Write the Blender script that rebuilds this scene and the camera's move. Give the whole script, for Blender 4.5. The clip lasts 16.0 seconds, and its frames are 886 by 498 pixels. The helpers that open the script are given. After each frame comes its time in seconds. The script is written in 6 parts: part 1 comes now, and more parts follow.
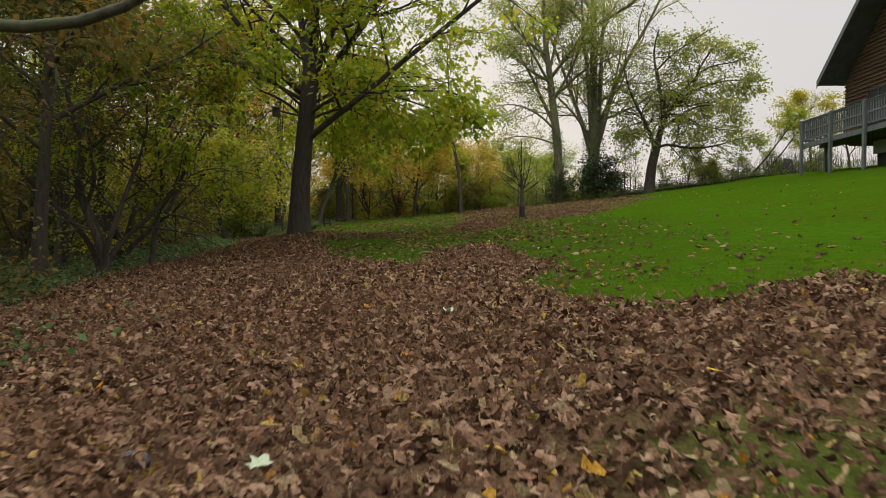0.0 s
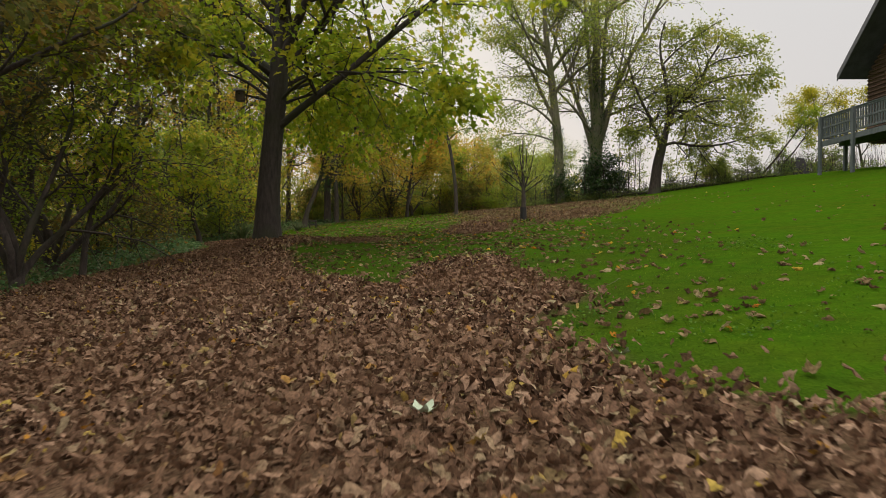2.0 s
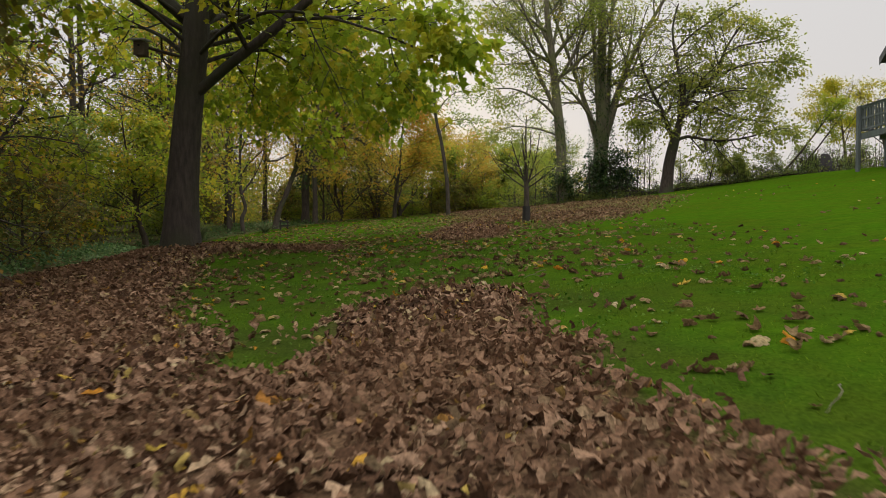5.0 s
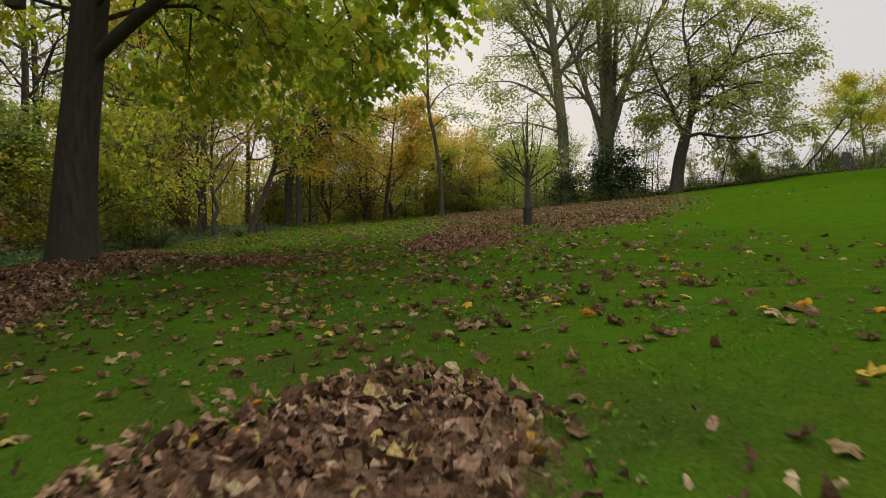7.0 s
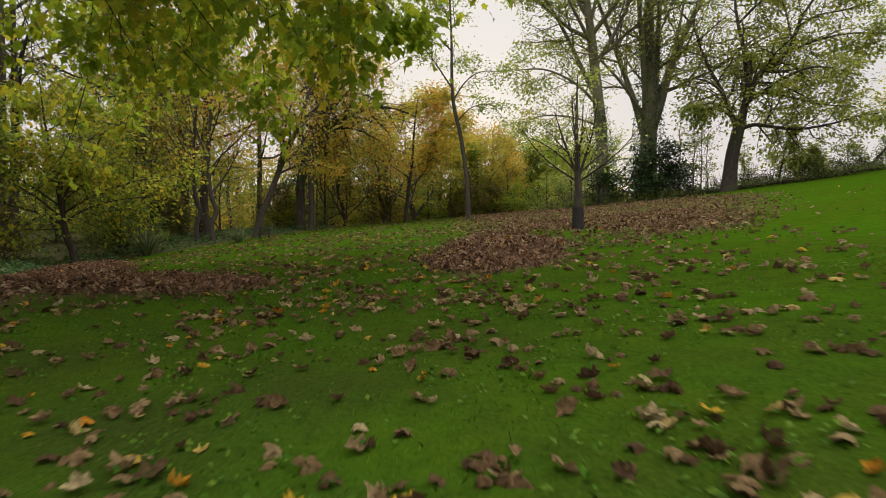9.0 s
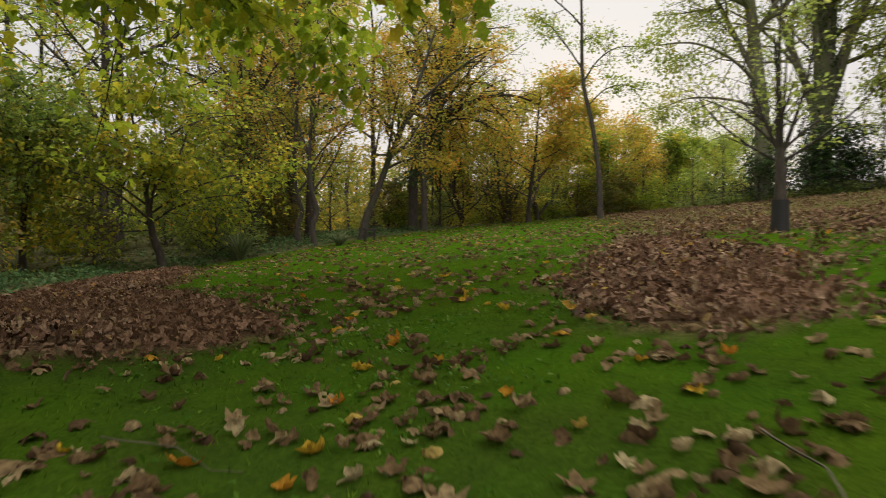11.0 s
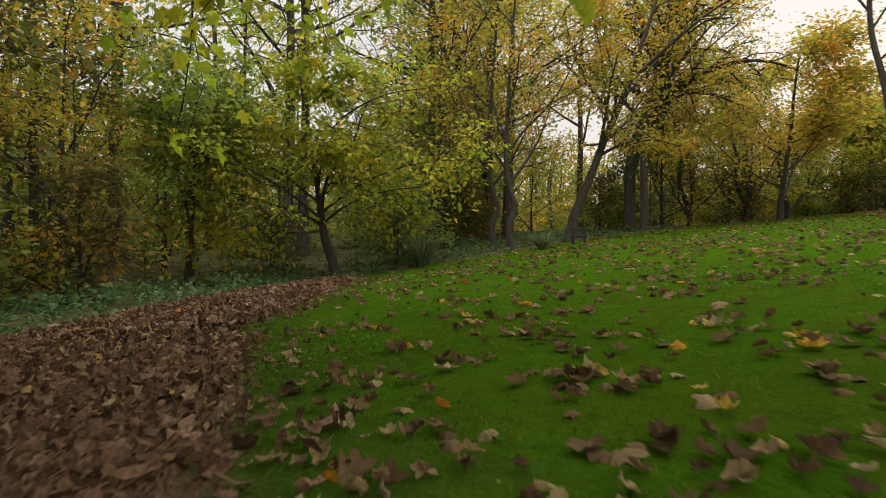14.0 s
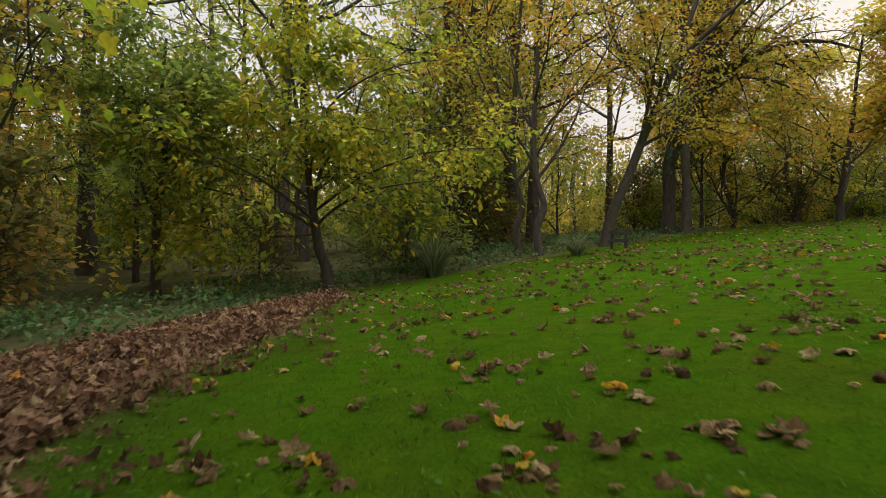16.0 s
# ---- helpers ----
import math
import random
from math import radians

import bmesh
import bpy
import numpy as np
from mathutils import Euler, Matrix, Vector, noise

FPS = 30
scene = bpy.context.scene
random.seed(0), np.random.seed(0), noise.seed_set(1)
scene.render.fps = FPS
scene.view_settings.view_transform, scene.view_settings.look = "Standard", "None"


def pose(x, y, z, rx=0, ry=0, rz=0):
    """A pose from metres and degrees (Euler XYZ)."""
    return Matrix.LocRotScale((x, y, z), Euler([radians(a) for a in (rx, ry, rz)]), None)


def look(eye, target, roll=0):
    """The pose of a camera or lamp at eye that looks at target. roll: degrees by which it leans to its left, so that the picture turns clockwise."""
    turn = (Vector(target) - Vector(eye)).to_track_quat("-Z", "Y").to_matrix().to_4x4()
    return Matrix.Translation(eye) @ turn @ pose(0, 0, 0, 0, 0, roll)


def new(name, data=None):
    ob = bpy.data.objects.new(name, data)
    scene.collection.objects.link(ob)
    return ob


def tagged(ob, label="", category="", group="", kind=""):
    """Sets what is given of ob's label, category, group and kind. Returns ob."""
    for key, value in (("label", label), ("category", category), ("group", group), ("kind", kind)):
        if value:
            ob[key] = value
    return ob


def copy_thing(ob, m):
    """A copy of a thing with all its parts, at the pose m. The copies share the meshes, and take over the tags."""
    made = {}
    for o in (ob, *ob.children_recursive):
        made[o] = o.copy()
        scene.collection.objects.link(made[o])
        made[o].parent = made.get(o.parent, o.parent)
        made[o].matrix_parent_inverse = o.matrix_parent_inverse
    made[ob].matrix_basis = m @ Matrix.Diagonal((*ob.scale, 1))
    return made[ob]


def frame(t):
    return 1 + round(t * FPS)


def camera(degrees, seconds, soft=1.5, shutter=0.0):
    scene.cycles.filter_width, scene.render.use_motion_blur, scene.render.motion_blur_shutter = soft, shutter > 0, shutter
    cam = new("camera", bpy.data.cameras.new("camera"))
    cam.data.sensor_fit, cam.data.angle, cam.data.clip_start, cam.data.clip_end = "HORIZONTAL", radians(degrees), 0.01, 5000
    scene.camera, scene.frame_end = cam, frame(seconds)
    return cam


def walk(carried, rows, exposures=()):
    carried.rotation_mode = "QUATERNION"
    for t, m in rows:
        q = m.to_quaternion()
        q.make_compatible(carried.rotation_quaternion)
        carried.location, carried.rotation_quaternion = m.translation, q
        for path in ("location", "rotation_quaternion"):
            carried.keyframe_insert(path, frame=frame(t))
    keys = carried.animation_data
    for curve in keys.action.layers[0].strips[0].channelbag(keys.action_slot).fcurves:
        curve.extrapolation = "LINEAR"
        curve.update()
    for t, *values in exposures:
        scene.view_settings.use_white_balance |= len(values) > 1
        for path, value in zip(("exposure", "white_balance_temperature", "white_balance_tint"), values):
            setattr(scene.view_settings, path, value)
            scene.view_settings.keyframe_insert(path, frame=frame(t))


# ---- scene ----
cam = camera(68.3, 16.0, soft=0.7, shutter=0.45)
PATH = [
    (0, (0.471, 0.128, 0.875), (0.434, 2.127, 0.843), 0.1),
    (0.5, (0.481, 0.698, 0.937), (0.448, 2.697, 0.904), 0.2),
    (1, (0.503, 1.265, 0.959), (0.472, 3.264, 0.928), 0.2),
    (1.5, (0.51, 1.845, 0.975), (0.483, 3.845, 0.944), 0.2),
    (2, (0.522, 2.45, 0.991), (0.498, 4.449, 0.96), 0.3),
    (2.5, (0.544, 3.066, 1.004), (0.523, 5.066, 0.974), 0.3),
    (3, (0.575, 3.717, 1.03), (0.557, 5.717, 1.001), 0.4),
    (3.5, (0.582, 4.394, 1.071), (0.568, 6.393, 1.039), 0.6),
    (4, (0.593, 5.058, 1.082), (0.581, 7.057, 1.051), 0.5),
    (6.5, (0.976, 8.243, 1.219), (0.97, 10.243, 1.194), 0.5),
    (7, (0.993, 8.895, 1.259), (0.987, 10.895, 1.235), 0.5),
    (7.5, (0.988, 9.567, 1.331), (0.962, 11.566, 1.306), 0.5),
    (8, (0.97, 10.331, 1.371), (0.929, 12.331, 1.349), 0.4),
    (10.5, (0.712, 14.437, 1.439), (0.409, 16.413, 1.42), 0.5),
    (11, (0.593, 15.154, 1.483), (0.144, 17.103, 1.461), 0.5),
    (11.5, (0.463, 15.821, 1.501), (-0.162, 17.721, 1.478), 0.5),
    (12, (0.284, 16.423, 1.506), (-0.49, 18.267, 1.48), 0.8),
    (12.5, (0.047, 17.013, 1.498), (-0.839, 18.806, 1.471), 0.6),
    (13, (-0.208, 17.56, 1.493), (-1.153, 19.322, 1.467), 0.6),
    (13.5, (-0.502, 18.094, 1.515), (-1.482, 19.838, 1.49), 0.5),
    (14, (-0.82, 18.649, 1.525), (-1.837, 20.371, 1.501), 0.6),
    (14.5, (-1.135, 19.179, 1.541), (-2.2, 20.871, 1.514), 0.8),
    (15, (-1.43, 19.699, 1.539), (-2.495, 21.392, 1.513), 0.7),
    (15.5, (-1.709, 20.204, 1.568), (-2.771, 21.898, 1.541), 0.7),
    (16, (-2.013, 20.693, 1.624), (-3.075, 22.388, 1.599), 0.7),
]
walk(cam, [(t, look(eye, target, roll)) for t, eye, target, roll in PATH], [(0, -0.04), (7, -0.04), (10.5, 0.12), (12.5, 0.16), (13.5, 0.24), (16, 0.18)])

# ---- world and light ----
SUN_AZIMUTH, SUN_ELEVATION = 0.0, 14.0


def make_world():
    world = bpy.data.worlds.new("overcast_sky")
    world.use_nodes = True
    scene.world = world
    nt = world.node_tree
    nt.nodes.clear()
    out = nt.nodes.new("ShaderNodeOutputWorld")
    sky = nt.nodes.new("ShaderNodeTexSky")
    sky.sky_type = "NISHITA"
    sky.sun_disc = False
    sky.sun_elevation = radians(SUN_ELEVATION)
    sky.sun_rotation = radians(SUN_AZIMUTH)
    sky_bg = nt.nodes.new("ShaderNodeBackground")
    sky_bg.inputs["Strength"].default_value = 0.006
    nt.links.new(sky.outputs[0], sky_bg.inputs["Color"])
    # cloud cover: brighter towards the zenith
    coord = nt.nodes.new("ShaderNodeTexCoord")
    sep = nt.nodes.new("ShaderNodeSeparateXYZ")
    ramp = nt.nodes.new("ShaderNodeValToRGB")
    cloud = nt.nodes.new("ShaderNodeBackground")
    nt.links.new(coord.outputs["Generated"], sep.inputs[0])
    nt.links.new(sep.outputs["Z"], ramp.inputs[0])
    nt.links.new(ramp.outputs[0], cloud.inputs["Color"])
    e = ramp.color_ramp.elements
    e[0].position, e[0].color = 0.0, (0.288, 0.266, 0.256, 1)
    e[1].position, e[1].color = 0.85, (1.12, 1.09, 1.05, 1)
    mid = ramp.color_ramp.elements.new(0.34)
    mid.color = (0.305, 0.296, 0.290, 1)
    cloud.inputs["Strength"].default_value = 2.3
    add = nt.nodes.new("ShaderNodeAddShader")
    nt.links.new(sky_bg.outputs[0], add.inputs[0])
    nt.links.new(cloud.outputs[0], add.inputs[1])
    nt.links.new(add.outputs[0], out.inputs["Surface"])


make_world()
sun = new("sun", bpy.data.lights.new("sun", "SUN"))
sun.data.energy = 0.9
sun.data.angle = radians(30)
sun.data.color = (1.0, 0.92, 0.76)
sun.matrix_world = look((0, 0, 50), (0, -50 * math.cos(radians(35)), 50 - 50 * math.sin(radians(35))))
scene.view_settings.exposure = 0.0


# ---- materials ----
def material(name):
    m = bpy.data.materials.new(name)
    m.use_nodes = True
    nt = m.node_tree
    nt.nodes.clear()
    return m, nt, nt.nodes.new("ShaderNodeOutputMaterial")


def node(nt, kind, **values):
    n = nt.nodes.new(kind)
    for key, value in values.items():
        n.inputs[key.replace("_", " ")].default_value = value
    return n


def ramp_node(nt, stops, source):
    n = nt.nodes.new("ShaderNodeValToRGB")
    e = n.color_ramp.elements
    while len(e) < len(stops):
        e.new(0.5)
    for item, (p, c) in zip(e, stops):
        item.position, item.color = p, (*c, 1)
    nt.links.new(source, n.inputs[0])
    return n.outputs[0]


def mix_colour(nt, a, b, factor):
    n = nt.nodes.new("ShaderNodeMix")
    n.data_type = "RGBA"
    for socket, value in ((n.inputs[6], a), (n.inputs[7], b), (n.inputs[0], factor)):
        if isinstance(value, bpy.types.NodeSocket):
            nt.links.new(value, socket)
        else:
            socket.default_value = value if isinstance(value, float) else (*value, 1)
    return n.outputs[2]


def noise_node(nt, scale, detail=4.0, rough=0.55, coords="Object"):
    c = nt.nodes.new("ShaderNodeTexCoord")
    n = node(nt, "ShaderNodeTexNoise", Scale=scale, Detail=detail, Roughness=rough)
    nt.links.new(c.outputs[coords], n.inputs["Vector"])
    return n.outputs["Fac"]


def bump_node(nt, height, strength, distance):
    n = node(nt, "ShaderNodeBump", Strength=strength, Distance=distance)
    nt.links.new(height, n.inputs["Height"])
    return n.outputs[0]


def moved_coords(nt):
    """Coordinates shifted for each object, so that no two trees are patterned alike."""
    c = nt.nodes.new("ShaderNodeTexCoord")
    info = nt.nodes.new("ShaderNodeObjectInfo")
    scale = nt.nodes.new("ShaderNodeMath")
    scale.operation = "MULTIPLY"
    scale.inputs[1].default_value = 60.0
    add = nt.nodes.new("ShaderNodeVectorMath")
    nt.links.new(info.outputs["Random"], scale.inputs[0])
    nt.links.new(c.outputs["Object"], add.inputs[0])
    nt.links.new(scale.outputs[0], add.inputs[1])
    return add.outputs[0]


def foliage(name, stops, through_light=0.45, clump=1.2, shift=None, rough=0.55, gloss=0.12, accent=None, mottle=(40.0, 0.72, 1.12)):
    """Leaves: one colour for each leaf, drifting from clump to clump, lit through from behind."""
    m, nt, out = material(name)
    geo = nt.nodes.new("ShaderNodeNewGeometry")
    colour = ramp_node(nt, stops, geo.outputs["Random Per Island"])
    for other, scale, low, high in ((shift, 1 / clump, 0.42, 0.64), (accent, 1.6 / clump, 0.56, 0.68)):
        if other:
            n = node(nt, "ShaderNodeTexNoise", Scale=scale, Detail=2.0)
            nt.links.new(moved_coords(nt), n.inputs["Vector"])
            sharp = ramp_node(nt, [(low, (0, 0, 0)), (high, (0.85, 0.85, 0.85))], n.outputs["Fac"])
            colour = mix_colour(nt, colour, other, sharp)
    fine = noise_node(nt, mottle[0], 3.0)
    shade = ramp_node(nt, [(0.3, (mottle[1],) * 3), (0.7, (mottle[2],) * 3)], fine)
    mul = nt.nodes.new("ShaderNodeMix")
    mul.data_type, mul.blend_type = "RGBA", "MULTIPLY"
    mul.inputs[0].default_value = 1.0
    nt.links.new(colour, mul.inputs[6])
    nt.links.new(shade, mul.inputs[7])
    body = node(nt, "ShaderNodeBsdfPrincipled", Roughness=rough)
    body.inputs["Specular IOR Level"].default_value = gloss
    nt.links.new(mul.outputs[2], body.inputs["Base Color"])
    glow = node(nt, "ShaderNodeBsdfTranslucent")
    nt.links.new(mul.outputs[2], glow.inputs["Color"])
    mixed = node(nt, "ShaderNodeMixShader", Fac=through_light)
    nt.links.new(body.outputs[0], mixed.inputs[1])
    nt.links.new(glow.outputs[0], mixed.inputs[2])
    nt.links.new(mixed.outputs[0], out.inputs["Surface"])
    return m


def bark(name, dark, light, moss=None, scale=6.0):
    m, nt, out = material(name)
    c = nt.nodes.new("ShaderNodeTexCoord")
    stretch = node(nt, "ShaderNodeMapping")
    stretch.inputs["Scale"].default_value = (1, 1, 0.22)
    nt.links.new(c.outputs["Object"], stretch.inputs["Vector"])
    n = node(nt, "ShaderNodeTexNoise", Scale=scale * 3, Detail=6.0, Roughness=0.65)
    nt.links.new(stretch.outputs[0], n.inputs["Vector"])
    colour = ramp_node(nt, [(0.3, dark), (0.7, light)], n.outputs["Fac"])
    if moss:
        patch = noise_node(nt, 0.9, 5.0)
        fac = ramp_node(nt, [(0.48, (0, 0, 0)), (0.62, (1, 1, 1))], patch)
        colour = mix_colour(nt, colour, moss, fac)
    body = node(nt, "ShaderNodeBsdfPrincipled", Roughness=0.9)
    nt.links.new(colour, body.inputs["Base Color"])
    nt.links.new(bump_node(nt, n.outputs["Fac"], 0.8, 0.03), body.inputs["Normal"])
    nt.links.new(body.outputs[0], out.inputs["Surface"])
    return m


def plain(name, dark, light, scale=5.0, rough=0.7, metallic=0.0, bump=0.3, distance=0.004, stretch=(1, 1, 1)):
    m, nt, out = material(name)
    c = nt.nodes.new("ShaderNodeTexCoord")
    mapping = node(nt, "ShaderNodeMapping")
    mapping.inputs["Scale"].default_value = stretch
    nt.links.new(c.outputs["Object"], mapping.inputs["Vector"])
    fine = node(nt, "ShaderNodeTexNoise", Scale=scale * 6, Detail=5.0, Roughness=0.6)
    wide = node(nt, "ShaderNodeTexNoise", Scale=scale * 0.6, Detail=3.0)
    nt.links.new(mapping.outputs[0], fine.inputs["Vector"])
    nt.links.new(mapping.outputs[0], wide.inputs["Vector"])
    add = nt.nodes.new("ShaderNodeMath")
    add.operation = "MULTIPLY_ADD"
    add.inputs[1].default_value = 0.5
    half = nt.nodes.new("ShaderNodeMath")
    half.operation = "MULTIPLY"
    half.inputs[1].default_value = 0.5
    nt.links.new(wide.outputs["Fac"], half.inputs[0])
    nt.links.new(fine.outputs["Fac"], add.inputs[0])
    nt.links.new(half.outputs[0], add.inputs[2])
    colour = ramp_node(nt, [(0.35, dark), (0.65, light)], add.outputs[0])
    body = node(nt, "ShaderNodeBsdfPrincipled", Roughness=rough, Metallic=metallic)
    nt.links.new(colour, body.inputs["Base Color"])
    nt.links.new(bump_node(nt, fine.outputs["Fac"], bump, distance), body.inputs["Normal"])
    nt.links.new(body.outputs[0], out.inputs["Surface"])
    return m


def ground_material():
    m, nt, out = material("lawn_and_litter")
    att = nt.nodes.new("ShaderNodeAttribute")
    att.attribute_name = "litter"
    wood = nt.nodes.new("ShaderNodeAttribute")
    wood.attribute_name = "wood_floor"
    shade_thatch = nt.nodes.new("ShaderNodeAttribute")
    shade_thatch.attribute_name = "shade_thatch"
    wide, mid, fine = noise_node(nt, 0.35, 3.0), noise_node(nt, 2.2, 4.0), noise_node(nt, 55.0, 5.0)
    grass = ramp_node(nt, [(0.3, (0.024, 0.048, 0.003)), (0.7, (0.074, 0.138, 0.006))], fine)
    worn = ramp_node(nt, [(0.35, (0.072, 0.100, 0.007)), (0.65, (0.036, 0.116, 0.004))], mid)
    grass = mix_colour(nt, grass, worn, 0.45)
    lush = ramp_node(nt, [(0.4, (0, 0, 0)), (0.62, (0.4, 0.4, 0.4))], wide)
    grass = mix_colour(nt, grass, (0.050, 0.138, 0.004), lush)
    mottle = ramp_node(nt, [(0.35, (0.42, 0.42, 0.42)), (0.62, (0.0, 0.0, 0.0))], noise_node(nt, 7.0, 5.0, 0.7))
    grass = mix_colour(nt, grass, (0.016, 0.036, 0.004), mottle)
    # darker grass colour: painted shade under the broad tree, dull rims by the drifts
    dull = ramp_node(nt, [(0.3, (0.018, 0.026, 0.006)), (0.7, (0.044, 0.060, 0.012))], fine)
    grass = mix_colour(nt, grass, dull, shade_thatch.outputs["Fac"])
    soil = ramp_node(nt, [(0.3, (0.055, 0.034, 0.020)), (0.55, (0.150, 0.092, 0.055)), (0.75, (0.230, 0.150, 0.090))], fine)
    floor = ramp_node(nt, [(0.3, (0.052, 0.054, 0.024)), (0.7, (0.125, 0.112, 0.052))], mid)
    colour = mix_colour(nt, grass, soil, att.outputs["Fac"])
    colour = mix_colour(nt, colour, floor, wood.outputs["Fac"])
    body = node(nt, "ShaderNodeBsdfDiffuse", Roughness=0.6)
    nt.links.new(colour, body.inputs["Color"])
    nt.links.new(bump_node(nt, fine, 0.7, 0.02), body.inputs["Normal"])
    nt.links.new(body.outputs[0], out.inputs["Surface"])
    return m


GROUND = ground_material()
GRASS = foliage("grass_blade", [(0.0, (0.044, 0.086, 0.005)), (0.6, (0.078, 0.142, 0.008)), (1.0, (0.142, 0.194, 0.016))], 0.5, gloss=0.0, clump=0.35, shift=(0.046, 0.080, 0.007))
LAWN_LEAF = foliage("dry_lawn_leaf", [(0.0, (0.065, 0.039, 0.021)), (0.25, (0.120, 0.074, 0.036)), (0.55, (0.190, 0.124, 0.060)), (0.80, (0.275, 0.198, 0.098)), (0.92, (0.360, 0.285, 0.150)), (0.96, (0.45, 0.30, 0.03)), (1.0, (0.42, 0.16, 0.02))], 0.25, rough=0.75, gloss=0.03, mottle=(60.0, 0.50, 1.25))
CLOVER = foliage("clover_leaf", [(0.0, (0.030, 0.085, 0.006)), (0.6, (0.060, 0.140, 0.010)), (1.0, (0.120, 0.190, 0.020))], 0.3, gloss=0.05)
DRY_LEAF = foliage("dry_leaf", [(0.0, (0.032, 0.018, 0.011)), (0.25, (0.105, 0.058, 0.035)), (0.55, (0.205, 0.118, 0.072)), (0.84, (0.330, 0.212, 0.138)), (0.95, (0.330, 0.265, 0.150)), (0.985, (0.38, 0.27, 0.05)), (1.0, (0.40, 0.17, 0.02))], 0.15, rough=0.75, clump=1.6, shift=(0.190, 0.110, 0.066), gloss=0.03, mottle=(70.0, 0.42, 1.28))
OAK_LEAF = foliage("yellow_green_leaf", [(0.0, (0.160, 0.240, 0.020)), (0.5, (0.300, 0.375, 0.026)), (0.85, (0.450, 0.450, 0.030)), (1.0, (0.580, 0.440, 0.038))], 0.66, clump=1.6, shift=(0.245, 0.335, 0.026), accent=(0.480, 0.420, 0.033))
OLIVE_LEAF = foliage("olive_brown_leaf", [(0.0, (0.076, 0.081, 0.024)), (0.5, (0.151, 0.140, 0.032)), (0.85, (0.250, 0.169, 0.038)), (1.0, (0.365, 0.196, 0.038))], 0.52, clump=1.8, shift=(0.115, 0.142, 0.030), accent=(0.311, 0.182, 0.035))
GOLD_LEAF = foliage("golden_leaf", [(0.0, (0.315, 0.325, 0.050)), (0.5, (0.530, 0.420, 0.056)), (0.85, (0.690, 0.415, 0.056)), (1.0, (0.780, 0.350, 0.056))], 0.72, clump=1.8, shift=(0.340, 0.385, 0.052), accent=(0.690, 0.310, 0.048))
GREEN_LEAF = foliage("wood_green_leaf", [(0.0, (0.127, 0.218, 0.037)), (0.6, (0.259, 0.351, 0.046)), (1.0, (0.494, 0.483, 0.052))], 0.74, clump=1.6, shift=(0.310, 0.402, 0.044), accent=(0.552, 0.448, 0.048))
PALE_LEAF = foliage("pale_yellow_green_leaf", [(0.0, (0.230, 0.299, 0.063)), (0.6, (0.397, 0.466, 0.092)), (1.0, (0.609, 0.564, 0.138))], 0.64, clump=2.2, shift=(0.299, 0.374, 0.076), accent=(0.575, 0.483, 0.092))
SHRUB_LEAF = foliage("shrub_leaf", [(0.0, (0.095, 0.165, 0.045)), (0.6, (0.185, 0.265, 0.064)), (1.0, (0.310, 0.335, 0.075))], 0.6, shift=(0.245, 0.270, 0.055))
IVY_LEAF = foliage("ivy_leaf", [(0.0, (0.022, 0.054, 0.017)), (0.7, (0.054, 0.100, 0.026)), (1.0, (0.108, 0.144, 0.042))], 0.2, rough=0.4)
NETTLE_LEAF = foliage("nettle_leaf", [(0.0, (0.045, 0.098, 0.030)), (0.6, (0.088, 0.168, 0.052)), (1.0, (0.160, 0.220, 0.084))], 0.4)
BARK = bark("grey_brown_bark", (0.014, 0.010, 0.008), (0.062, 0.045, 0.036), (0.030, 0.028, 0.014))
MOSSY_BARK = bark("mossy_limb_bark", (0.020, 0.020, 0.012), (0.070, 0.068, 0.040), (0.050, 0.066, 0.020))
PALE_BARK = bark("mossy_grey_bark", (0.084, 0.072, 0.049), (0.230, 0.200, 0.142), (0.135, 0.140, 0.062))
DARK_BARK = bark("dark_bark", (0.022, 0.016, 0.012), (0.083, 0.061, 0.049), (0.048, 0.052, 0.023))
FAR_LEAF = foliage("far_leaf", [(0.0, (0.127, 0.144, 0.030)), (0.5, (0.253, 0.241, 0.037)), (0.85, (0.425, 0.310, 0.041)), (1.0, (0.540, 0.310, 0.041))], 0.62, clump=7.0, shift=(0.196, 0.218, 0.039))
SPREAD_LEAF = foliage("dull_green_leaf", [(0.0, (0.168, 0.210, 0.043)), (0.6, (0.330, 0.378, 0.065)), (1.0, (0.540, 0.504, 0.090))], 0.64, clump=1.8, shift=(0.252, 0.306, 0.055), accent=(0.480, 0.444, 0.066))
YELLOW_LEAF = foliage("yellow_leaf", [(0.0, (0.280, 0.300, 0.025)), (0.6, (0.460, 0.420, 0.030)), (1.0, (0.600, 0.480, 0.040))], 0.58)
HAZEL_LEAF = foliage("yellow_and_green_leaf", [(0.0, (0.200, 0.270, 0.034)), (0.5, (0.370, 0.410, 0.040)), (0.8, (0.560, 0.480, 0.044)), (1.0, (0.680, 0.440, 0.044))], 0.74, clump=1.1, shift=(0.260, 0.350, 0.038), accent=(0.620, 0.480, 0.044))
DEEP_LEAF = foliage("deep_green_leaf", [(0.0, (0.132, 0.216, 0.048)), (0.6, (0.240, 0.336, 0.066)), (1.0, (0.432, 0.420, 0.072))], 0.74, clump=1.8, shift=(0.228, 0.294, 0.060), accent=(0.480, 0.384, 0.054))
SEDGE = foliage("sedge_blade", [(0.0, (0.075, 0.110, 0.045)), (0.6, (0.150, 0.190, 0.080)), (1.0, (0.300, 0.300, 0.160))], 0.4)
BOX_WOOD = plain("nest_box_wood", (0.045, 0.030, 0.022), (0.095, 0.064, 0.045), 8.0, 0.8)
